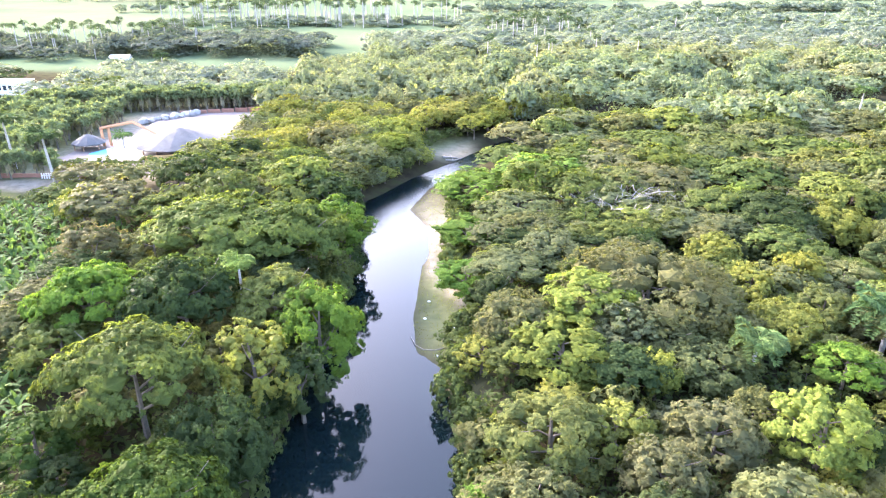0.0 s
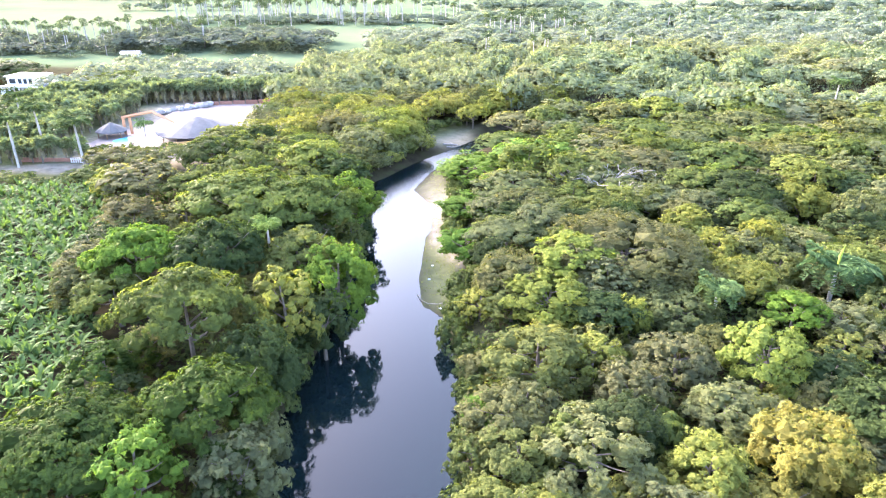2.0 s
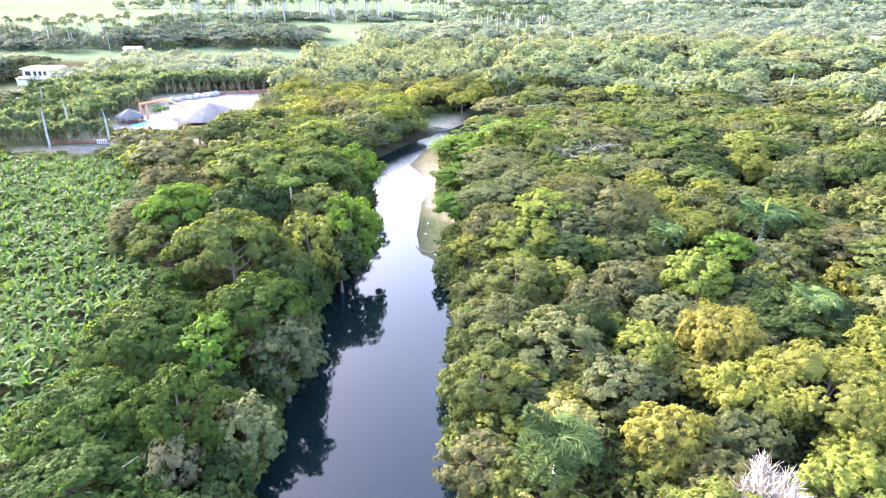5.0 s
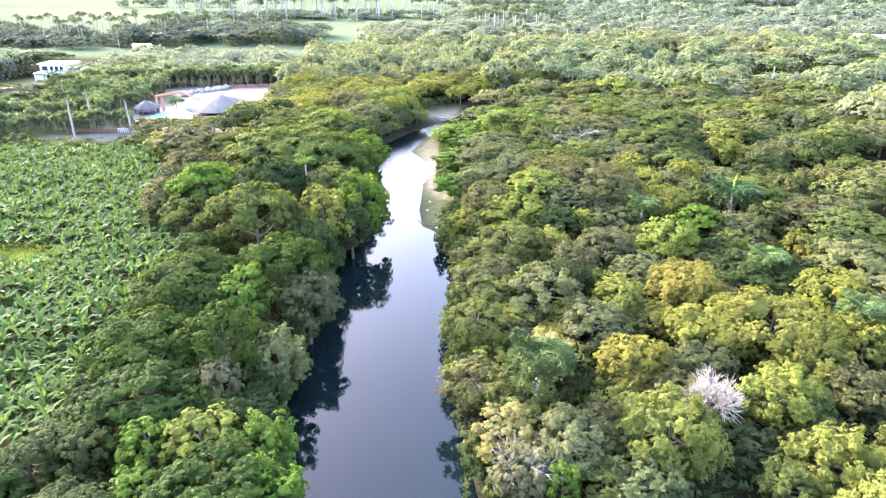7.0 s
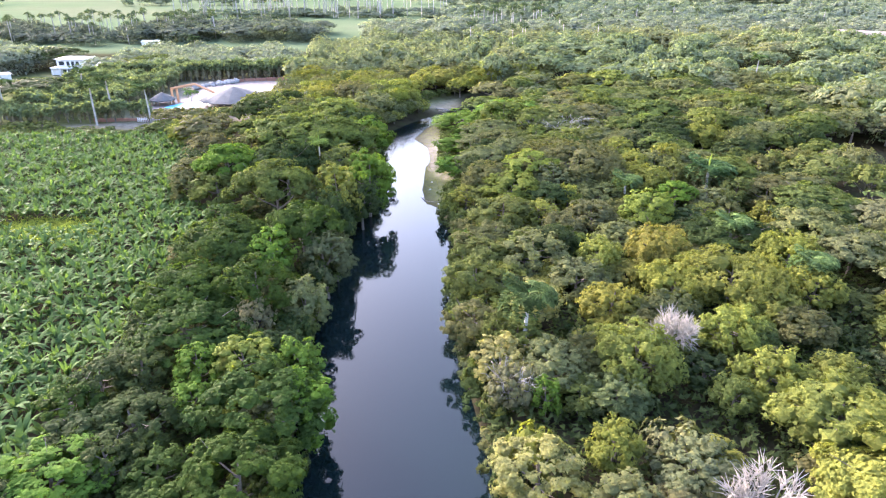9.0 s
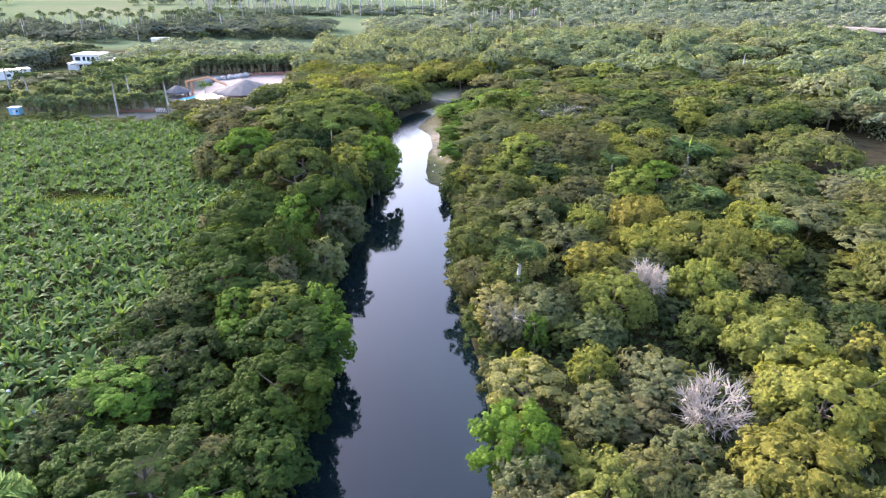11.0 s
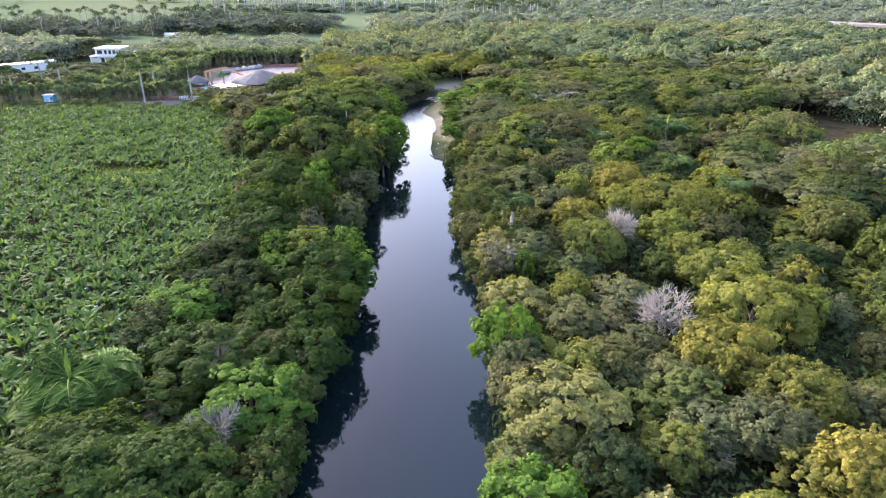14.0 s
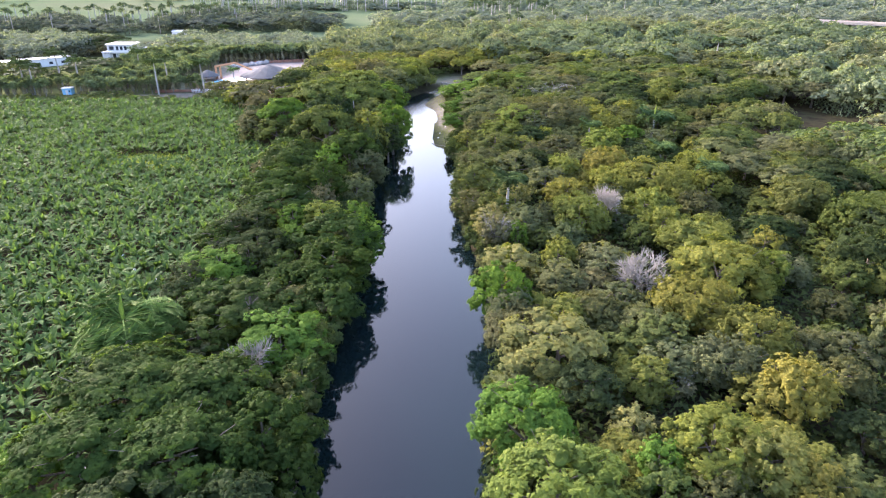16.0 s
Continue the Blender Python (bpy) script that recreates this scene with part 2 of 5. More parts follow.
# ---------------------------------------------------------------- ground and river
WATER_LEFT = [(-26, -420), (-25, -100), (-22, -52), (-20, -44), (-20.3, -30), (-18.8, -16), (-18, -5), (-18.6, 6), (-19.2, 18), (-18.6, 30), (-19.2, 41), (-17.2, 56), (-14.2, 77), (-13, 95),
              (-13.5, 105), (-16.5, 132), (-10.6, 141), (-4.6, 152), (1.7, 160), (9, 170), (20, 186), (45, 203), (90, 214), (200, 240)]
WATER_RIGHT = [(200, 228), (90, 203), (48, 192), (26, 180), (13, 163), (6.3, 155), (-0.1, 144), (-4.4, 130), (-1.1, 120.6), (-0.8, 107.5), (-2.4, 95), (-2.9, 84), (-2.4, 75), (0.8, 71), (1.8, 65),
               (2.8, 57), (2.0, 40), (0.9, 31), (1.0, 20), (2.0, 8), (3.2, -4), (3.2, -20), (3.0, -31), (1.0, -38), (-0.4, -52), (-1.5, -100), (-2, -420)]
OUTLINE = np.array(WATER_LEFT + WATER_RIGHT, float)


def shore(x, y):
    """Distance to the water's edge, negative in the river."""
    p = np.stack([np.ravel(x), np.ravel(y)], 1).astype(float)
    best, inside = np.full(len(p), 1e9), np.zeros(len(p), bool)
    for a, b in zip(OUTLINE, np.roll(OUTLINE, -1, 0)):
        ab = b - a
        k = np.clip(((p - a) @ ab) / (ab @ ab), 0, 1)
        best = np.minimum(best, np.linalg.norm(p - a - k[:, None] * ab, axis=1))
        cross = ((a[1] > p[:, 1]) != (b[1] > p[:, 1])) & (p[:, 0] < (b[0] - a[0]) * (p[:, 1] - a[1]) / (b[1] - a[1] + 1e-12) + a[0])
        inside ^= cross
    return np.where(inside, -best, best).reshape(np.shape(x))


def step(e0, e1, v):
    k = np.clip((v - e0) / (e1 - e0), 0, 1)
    return k * k * (3 - 2 * k)


def gentle(x, y):
    """Where the bank is a flat bar of sand: inside the bend, and the beach across from it."""
    bar = np.exp(-(((x - 1.5) / 7) ** 2 + ((y - 98) / 36) ** 4))
    beach = np.exp(-(((x - 3) / 9) ** 4 + ((y - 179) / 13) ** 4)) * (x < y - 152)
    return np.clip(np.maximum(bar, beach), 0, 1)


def ground_height(x, y):
    x, y = np.asarray(x, float), np.asarray(y, float)
    d, g = shore(x, y), gentle(x, y)
    rough = 0.18 * np.sin(x * 0.31 + 1.7 * np.sin(y * 0.11)) + 0.15 * np.sin(y * 0.27 + 1.3 * np.sin(x * 0.17))
    bank = (2.0 + rough) * ((1 - g) * step(-0.5, 4.5, d) + g * step(-1, 22, d))
    return np.where(d > 0, bank + 0.03, np.maximum(-1.6, 0.35 * d)) + np.where(d > 0, 0.0, bank * 0)




xs = np.concatenate([[-4500, -3000, -2000, -1400, -1000, -700, -500, -380, -300, -250], np.arange(-210, -60, 6), np.arange(-60, 66, 1.5), np.arange(68, 230, 6), [250, 300, 380, 500, 700, 1000, 1400, 2000, 3000, 4500]])
ys = np.concatenate([[-3000, -1500, -800, -420, -300, -220, -170], np.arange(-140, -80, 6), np.arange(-80, 210, 1.5), np.arange(212, 400, 6), [420, 460, 520, 600, 700, 850, 1000, 1300, 1700, 2300, 3200, 4800]])
gx, gy = np.meshgrid(xs, ys)
gz = ground_height(gx, gy)
verts = np.stack([gx, gy, gz], -1).reshape(-1, 3)
nx, ny = len(xs), len(ys)
idx = np.arange(nx * ny).reshape(ny, nx)
faces = np.stack([idx[:-1, :-1], idx[:-1, 1:], idx[1:, 1:], idx[1:, :-1]], -1).reshape(-1, 4)
me = mesh_np("ground", verts, faces, GROUND, True)
d, g = shore(gx, gy), gentle(gx, gy)
sand_mask = np.clip(g * 1.2 * step(13, 4, d) * (0.6 - 0.5 * step(112, 102, gy)), 0, 1)
trail = np.exp(-((gx - np.interp(gy, [83, 89, 93, 99, 112, 125], [6.3, 4.0, 2.2, 0.4, 0.3, 1.0])) / 0.75) ** 2) * step(80, 83, gy) * step(126, 116, gy)
court = np.exp(-(((gx + 72) / 26) ** 6 + ((gy - 188) / 42) ** 6)) + 0.7 * np.exp(-(((gx + 96) / 14) ** 6 + ((gy - 142) / 3.5) ** 6)) + 0.5 * np.exp(-(((gx + 150) / 12) ** 4 + ((gy - 234) / 6) ** 4))
banana_clearing = np.exp(-(((gx + 73) / 8) ** 4 + ((gy - 57) / 5) ** 4))
masks_np = {"sand": np.clip(sand_mask + trail + court, 0, 1),
            "turf": np.clip(0.75 * step(-108, -124, gy) * (d > 2) + 0.8 * np.exp(-(((gx + 130) / 60) ** 6 + ((gy - 190) / 60) ** 6)) + g * step(-2, 4, d) + banana_clearing + np.exp(-(((gx + 30) / 7) ** 4 + ((gy + 18) / 5) ** 4)), 0, 1),
            "farm": np.clip(step(300, 330, gy + 0 * gx) + step(235, 300, np.abs(gx)) + step(-150, -220, gy), 0, 1)}
for key, values in masks_np.items():
    me.attributes.new(key, "FLOAT", "POINT").data.foreach_set("value", values.ravel().astype(np.float32))
ground = tagged(new("ground", me), "dark soil, sandy river bar and pale green fields", "ground", kind="structure")

bm = bmesh.new()
left, right = WATER_LEFT, WATER_RIGHT[::-1]
samples = 90
def along(line, k):
    pts = np.array(line, float)
    seg = np.concatenate([[0], np.cumsum(np.linalg.norm(np.diff(pts, axis=0), axis=1))])
    s = k * seg[-1]
    return np.interp(s, seg, pts[:, 0]), np.interp(s, seg, pts[:, 1])
ring = []
for i in range(samples + 1):
    (lx, ly), (rx, ry) = along(left, i / samples), along(right, i / samples)
    dx, dy = lx - rx, ly - ry
    k = 2.5 / math.hypot(dx, dy)
    ring.append((bm.verts.new((lx + dx * k, ly + dy * k, 0)), bm.verts.new((rx - dx * k, ry - dy * k, 0))))
for (a, b), (c2, d2) in zip(ring, ring[1:]):
    bm.faces.new((a, b, d2, c2))
river = tagged(new("water", bm_mesh("water", bm, RIVER)), "calm dark river water reflecting a pale sky", "river", kind="structure")


# ---------------------------------------------------------------- trees
def branches(rng, height, reach, count, base_r, fork=0.35, rise=0.85):
    """A tapered trunk with limbs that reach up and out into the crown."""
    lean = rng.normal(0, 0.04 * height, 2)
    trunk = [((lean[0] * k * k, lean[1] * k * k, height * rise * k), base_r * (1 - 0.75 * k)) for k in (0, 0.08, 0.25, 0.5, 0.75, 1.0)]
    paths = [[((0, 0, -0.4), base_r * 1.5)] + trunk]
    for i in range(count):
        a = i * 2.4 + rng.uniform(-0.4, 0.4)
        k = rng.uniform(fork, 0.85)
        s = np.array([lean[0] * k * k, lean[1] * k * k, height * rise * k])
        out = reach * rng.uniform(0.55, 0.85)
        e = np.array([math.cos(a) * out, math.sin(a) * out, min(height * 0.93, s[2] + out * rng.uniform(0.3, 0.8))])
        m = (s + e) / 2 + np.array([0, 0, -0.08 * out]) + rng.normal(0, 0.1, 3)
        r = base_r * (1 - 0.75 * k) * 0.6
        paths.append([(tuple(s), r), (tuple(m), r * 0.65), (tuple(e), r * 0.2)])
    return tubes(paths)


bm = bmesh.new()
bmesh.ops.create_icosphere(bm, subdivisions=1, radius=1.0)
LUMP = np.array([v.co[:] for v in bm.verts]), np.array([[v.index for v in f.verts] for f in bm.faces])
bm.free()
OCTA = np.array([(1, 0, 0), (0, 1, 0), (-1, 0, 0), (0, -1, 0), (0, 0, 1), (0, 0, -1)], float), np.array([(i, (i + 1) % 4, 4) for i in range(4)] + [((i + 1) % 4, i, 5) for i in range(4)])


def dome(rng, lobes, radius, height, deep, inner, outer, wobble):
    """Lobe centres spread over a dome."""
    i = np.arange(lobes) + 0.5
    z = 1 - i / lobes * 1.55
    s = np.sqrt(np.maximum(0, 1 - z * z))
    a = i * 2.39996 + rng.uniform(-wobble, wobble, lobes)
    push = rng.uniform(inner, outer, lobes)[:, None]
    return np.stack([s * np.cos(a) * radius, s * np.sin(a) * radius, z * deep], 1) * push + (0, 0, height - deep * 1.02)


def crown(form, radius, height, count, seed, leaf=1.0, per=9, lump=LUMP, thin=1):
    """One crown: lobes carry tufts, and each tuft is a puff of small blades over a dense core. The trunk stands at the origin."""
    rng = np.random.default_rng(seed)
    if form == "rain_tree":
        pads = 44
        rr = radius * 0.88 * np.sqrt((np.arange(pads) + 0.5) / pads)
        aa = np.arange(pads) * 2.39996 + rng.uniform(-0.35, 0.35, pads)
        cz = height - 0.6 - height * 0.34 * (rr / radius) ** 2.2 - rng.uniform(0, 0.12, pads) * height
        centres = np.stack([rr * np.cos(aa), rr * np.sin(aa), cz], 1) + rng.normal(0, 0.04 * radius, (pads, 3)) * (1, 1, 0.3)
        size = radius * rng.uniform(0.17, 0.29, pads)
        flat, up, spread, ratio, tuft, shape, droop = 0.42, 0.9, 0.26, 0.62, 0.40, (1.15, 1.15, 0.6), (0.0, 0.3)
    elif form in ("broadleaf_tree", "weeping_tree", "shrub"):
        centres = dome(rng, 44 if form != "shrub" else 12, radius, height, height * (0.44 if form != "shrub" else 0.52), 0.58, 0.95, 0.4)
        size = radius * rng.uniform(0.16, 0.28, len(centres)) * (1.0 if form != "shrub" else 1.3)
        flat, up, spread, ratio, tuft, shape, droop = 0.66, 0.6, 0.28, 0.66, 0.40, (1, 1, 0.9), (0.5, 0.4)
        if form == "weeping_tree":
            ratio, tuft, shape, droop = 0.4, 0.46, (0.85, 0.85, 1.25), (1.4, 0.4)
    else:
        centres = dome(rng, 40, radius, height, height * 0.44, 0.56, 0.86, 0.5)
        size = radius * rng.uniform(0.20, 0.32, len(centres))
        flat, up, spread, ratio, tuft, shape, droop = 1.0, 0.5, 0.42, 0.46, 0.42, (0.85, 0.85, 1.15), (-0.5, 0.5)
    share = size ** 2 / (size ** 2).sum()
    mid = np.array([0, 0, centres[:, 2].min()])
    at, way = [], []
    for c, r, k in zip(centres, size, share):
        m = max(3, int(count * k / per))
        out = unit(c - mid)
        dirs = unit(rng.normal(0, 1, (m, 3)) * 0.8 + out * 0.7 + np.array([0, 0, up]))
        at.append(c + dirs * r * (1, 1, flat) * rng.uniform(0.78, 1.08, (m, 1)))
        way.append(unit(dirs + (0, 0, 0.5)))
    at, way = np.concatenate(at), np.concatenate(way)
    n = len(at)
    t = tuft * leaf * rng.uniform(0.65, 1.35, (n, 1, 1))
    e = unit(rng.normal(0, 0.75, (n, per, 3)) + way[:, None] * 0.8 + np.array([0, 0, 0.3]))
    p = (at[:, None] + e * t * shape * rng.uniform(0.75, 1.15, (n, per, 1))).reshape(-1, 3)
    e = e.reshape(-1, 3)
    whole = unit((p - (0, 0, height * 0.45)) * (1, 1, 1.3))
    nn = unit(e * 0.5 + whole * 0.7 + rng.normal(0, spread * 0.7, e.shape))
    ax = rng.normal(0, 1, e.shape) * 0.7 + np.array([0, 0, -1.0]) * droop[0] + e * droop[1]
    L = np.repeat(t[:, 0, 0], per) * 1.2 * rng.uniform(0.7, 1.35, len(e))
    v, f = blades(p, nn, ax, L, L * ratio * rng.uniform(0.85, 1.3, len(e)), 0.25)
    # the dense inner foliage of each lobe
    vs, fs, n0 = [v], [f], len(v)
    for c, r in list(zip(centres, size))[::thin * (2 if form == "rain_tree" else 1)]:
        grow = r * thin ** 0.5 * (0.95 if form == "rain_tree" else 0.72) * rng.uniform(0.85, 1.1, (len(lump[0]), 1))
        vs.append(c - (0, 0, 0.18 * r) + (lump[0] * grow * (1, 1, max(flat * 0.8, 0.4))) @ np.array(Matrix.Rotation(rng.uniform(0, 6), 3, "Z")))
        fs.append(lump[1] + n0)
        n0 += len(lump[0])
    return np.concatenate(vs), np.concatenate(fs)


def dead_twigs(rng, height, reach, count):
    """Thin forking branches of a leafless tree."""
    base = 0.16
    paths = [[((0, 0, -0.3), base * 1.3), ((0.05, 0, height * 0.25), base), ((0.1, 0.1, height * 0.5), base * 0.7)]]
    tips = []
    for i in range(9):
        a, k = i * 2.4 + rng.uniform(-0.3, 0.3), rng.uniform(0.45, 1.0)
        s = np.array([0.1 * k, 0.1 * k, height * 0.5 * k])
        e = s + np.array([math.cos(a), math.sin(a), rng.uniform(0.6, 1.3)]) * reach * rng.uniform(0.4, 0.6)
        e[2] = min(e[2], height * 0.92)
        paths.append([(tuple(s), base * 0.5), (tuple((s + e) / 2 + rng.normal(0, 0.12, 3)), base * 0.38), (tuple(e), base * 0.22)])
        tips += [(s + (e - s) * f, (e - s)) for f in (0.45, 0.7, 1.0)]
    for _ in range(2):
        fresh = []
        for s, way in tips:
            for _ in range(count):
                w = unit(unit(way) + rng.normal(0, 0.55, 3) + np.array([0, 0, 0.25]))
                l = reach * rng.uniform(0.18, 0.42)
                e = s + w * l
                e[2] = min(e[2], height)
                paths.append([(tuple(s), 0.04), (tuple(s + w * l * 0.5 + rng.normal(0, 0.05, 3)), 0.03), (tuple(e), 0.016)])
                fresh.append((e, w))
        tips = fresh
        count = max(2, count - 1)
    return paths


LIBRARY = {}
def shapes(form, radius, height, counts, seeds, bark=BARK, leaf=1.0):
    rows = LIBRARY.setdefault(form, [])
    far = "far" in form
    form = form.split()[0]
    for seed in seeds:
        rng = np.random.default_rng(seed + 500)
        if form == "bare_tree":
            paths = dead_twigs(rng, height, radius, 6)
            rows.append((radius, height, mesh_np("dead_limbs", *tubes(paths[:10], 5), PALE_BARK), mesh_np("dead_twigs", *tubes(paths[10:], 3), PALE_BARK)))
            continue
        if form == "twiggy_tree":
            v, f = tubes(dead_twigs(rng, height * 0.97, radius * 1.15, 3), 3)
            wood = mesh_np("twigs", v, f, PALE_BARK)
        else:
            v, f = branches(rng, height, radius, 7 if form != "shrub" else 4, 0.045 * height ** 0.9 * (1.0 if form != "shrub" else 0.5), 0.3 if form != "shrub" else 0.1)
            wood = mesh_np("trunk_and_limbs", v, f, bark)
        rows.append((radius, height, wood, mesh_np("leaves", *crown(form, radius, height, counts, seed, leaf, 6 if far else 9, OCTA if far else LUMP), LEAF)))


shapes("rain_tree", 8.0, 11.5, 10000, (1, 2, 3), leaf=0.85)
shapes("rain_tree", 5.0, 9.5, 5000, (4, 5), leaf=0.75)
shapes("rain_tree far", 7.5, 11.0, 2700, (6, 7, 8), leaf=1.4)
shapes("broadleaf_tree", 5.5, 10.5, 9500, (11, 12, 13), leaf=0.64)
shapes("broadleaf_tree", 3.2, 7.5, 3000, (14, 15, 16), leaf=0.62)
shapes("broadleaf_tree far", 5.0, 9.0, 2100, (17, 18), leaf=1.25)
shapes("broadleaf_tree", 8.2, 11.0, 15000, (19, 20), leaf=0.75)
shapes("feathery_tree", 8.2, 10.5, 15000, (28,), leaf=0.75)
shapes("feathery_tree", 5.5, 9.0, 9000, (21, 22), leaf=0.68)
shapes("feathery_tree", 3.6, 8.0, 4200, (23, 24, 25), leaf=0.64)
shapes("feathery_tree far", 6.0, 9.0, 2300, (26, 27), leaf=1.3)
shapes("weeping_tree", 5.0, 9.0, 8500, (31, 32), leaf=0.7)
shapes("twiggy_tree", 4.5, 7.5, 1800, (41, 42), leaf=0.8)
shapes("bare_tree", 3.5, 7.5, 0, (51, 52, 53))
shapes("shrub", 2.6, 3.6, 760, (61, 62, 63), leaf=0.85)
TREES, SHRUBS, JOINED = [], [0], []


def plant_tree(form, x, y, r, top, tone, spin=None, site=""):
    """One tree: an empty at the foot of its trunk that carries trunk and crown."""
    rng = random.Random(int(x * 131 + y * 977))
    base = float(ground_height(x, y)) - 0.05
    tall = top - base
    far = form + " far"
    fits = sorted(LIBRARY[far if (y > 112 or x > 78) and far in LIBRARY else form], key=lambda s: abs(math.log(s[0] / r)))
    near = [s for s in fits if abs(s[0] - fits[0][0]) < 0.01]
    radius, height, wood, leaves = near[rng.randrange(len(near))]
    TREES.append((x, y, r))
    if form == "shrub":
        SHRUBS[0] += 1
        if SHRUBS[0] > 280:
            JOINED.append((x, y, r, top, fits[rng.randrange(len(fits))]))
            return None
    thing = new(form, None)
    thing.empty_display_size = 0.5
    thing.matrix_basis = Matrix.Translation((x, y, base)) @ Matrix.Rotation(rng.uniform(0, 6.28) if spin is None else spin, 4, "Z") @ Matrix.Diagonal((r / radius * 1.06, r / radius * 1.06, tall / height, 1))
    part("trunk", wood, thing)
    if leaves:
        c = part("crown", leaves, thing)
        j = rng.uniform(0.96, 1.03)
        col = TONES[tone]
        c.color = (col[0] * j, col[1] * rng.uniform(0.95, 1.05), col[2] * rng.uniform(0.9, 1.1), 1)
    where = site or ("on the riverbank" if abs(float(shore(x, y))) < 9 else "in dense riverside woodland")
    tagged(thing, (FORMS[form] % HUES[tone]) + " " + where, "tree" if form != "shrub" else "shrub", group="riverside woodland")
    return thing


plant_tree("rain_tree", -31.7, 91.6, 10.5, 16.0, "G")
plant_tree("rain_tree", -21.8, 91.4, 8.7, 15.0, "G")
plant_tree("broadleaf_tree", -15.6, 100.1, 5.5, 13.0, "B")
plant_tree("rain_tree", -25.5, 124.6, 7.1, 13.0, "L")
plant_tree("feathery_tree", -17.9, 148.3, 7.3, 10.0, "S")
plant_tree("feathery_tree", -11.4, 168.8, 6.6, 10.0, "Y")
plant_tree("feathery_tree", -24.5, 162.6, 7.5, 11.0, "O")
plant_tree("feathery_tree", -36.1, 160.7, 6.7, 10.0, "Y")
plant_tree("rain_tree", -42.0, 71.3, 6.4, 14.5, "B")
plant_tree("rain_tree", -30.4, 70.7, 6.8, 15.5, "D")
plant_tree("rain_tree", -29.1, 53.9, 7.3, 16.0, "G")
plant_tree("broadleaf_tree", -18.7, 58.8, 4.0, 14.0, "Y")
plant_tree("broadleaf_tree", -13.6, 67.5, 5.1, 13.5, "B")
plant_tree("rain_tree", -19.2, 72.0, 5.4, 14.0, "G")
plant_tree("feathery_tree", -20.0, 47.6, 4.7, 12.0, "D")
plant_tree("broadleaf_tree", -14.6, 60.4, 3.5, 10.0, "D")
plant_tree("broadleaf_tree", -37.2, 48.9, 3.9, 10.0, "M")
plant_tree("rain_tree", -22.1, 37.6, 6.4, 14.0, "M")
plant_tree("broadleaf_tree", -31.4, 35.3, 4.3, 13.0, "M")
plant_tree("broadleaf_tree", -25.7, 29.9, 3.9, 13.0, "B")
plant_tree("feathery_tree", -17.2, 38.2, 2.3, 9.0, "S")
plant_tree("broadleaf_tree", -58.9, 115.9, 7.8, 11.0, "O")
plant_tree("broadleaf_tree", -65.0, 115.5, 4.5, 10.0, "Y")
plant_tree("rain_tree", -47.6, 127.3, 7.2, 13.0, "D")
plant_tree("twiggy_tree", -44.9, 157.0, 6.5, 9.0, "S")
plant_tree("rain_tree", -38.7, 116.5, 6.2, 13.0, "G")
plant_tree("rain_tree", -33.2, 32.5, 6.9, 13.0, "M")
plant_tree("rain_tree", -34.4, 19.6, 6.4, 11.5, "M")
plant_tree("broadleaf_tree", -25.3, 19.1, 4.7, 13.0, "M")
plant_tree("rain_tree", -31.8, 11.2, 6.2, 10.5, "M")
plant_tree("feathery_tree", -25.1, 15.4, 3.1, 9.5, "T")
plant_tree("broadleaf_tree", -19.3, 18.9, 3.5, 10.0, "S")
plant_tree("broadleaf_tree", -18.1, 32.5, 4.1, 11.0, "S")
plant_tree("broadleaf_tree", -17.6, 4.2, 2.9, 10.0, "B")
plant_tree("broadleaf_tree", -23.4, 4.5, 3.7, 10.0, "L")
plant_tree("broadleaf_tree", -28.7, 4.5, 2.9, 9.5, "B")
plant_tree("broadleaf_tree", -28.1, -0.4, 2.7, 8.0, "B")
plant_tree("broadleaf_tree", -16.4, -1.8, 3.4, 9.5, "B")
plant_tree("broadleaf_tree", -21.3, -1.8, 3.1, 8.5, "L")
plant_tree("broadleaf_tree", -20.8, -2.8, 6.3, 10.0, "M")
plant_tree("broadleaf_tree", -20.3, -13.4, 5.9, 10.0, "M")
plant_tree("broadleaf_tree", -33.0, -3.6, 5.2, 8.0, "D")
plant_tree("broadleaf_tree", -37.2, -12.0, 5.6, 8.5, "B")
plant_tree("feathery_tree", -20.0, -22.4, 4.4, 8.5, "M")
plant_tree("broadleaf_tree", -29.5, -25.6, 6.2, 9.5, "M")
plant_tree("broadleaf_tree", -24.5, -27.8, 3.8, 8.0, "M")
plant_tree("broadleaf_tree", -24.3, -34.0, 5.7, 9.5, "B")
plant_tree("broadleaf_tree", -34.1, -32.6, 4.1, 8.5, "M")
plant_tree("bare_tree", -26.4, -39.2, 2.7, 9.8, "W")
plant_tree("broadleaf_tree", -20.6, -41.4, 3.1, 8.5, "M")
plant_tree("rain_tree", -36.7, -45.4, 7.6, 11.2, "M")
plant_tree("rain_tree", -28.8, -45.8, 5.8, 11.2, "M")
plant_tree("broadleaf_tree", -22.5, -51.4, 5.0, 10.5, "M")
plant_tree("rain_tree", -29.2, -54.9, 6.0, 11.2, "M")
plant_tree("rain_tree", -38.1, -54.5, 6.0, 11.2, "M")
plant_tree("broadleaf_tree", -44.0, -52.8, 2.8, 8.0, "B")
plant_tree("broadleaf_tree", -19.5, -54.4, 2.8, 9.0, "M")
plant_tree("broadleaf_tree", -31.9, -61.3, 4.9, 10.5, "D")
plant_tree("broadleaf_tree", -23.1, -61.1, 4.5, 10.5, "D")
plant_tree("feathery_tree", 10.1, 131.4, 8.9, 7.0, "B")
plant_tree("broadleaf_tree", 6.8, 107.2, 5.9, 6.5, "B")
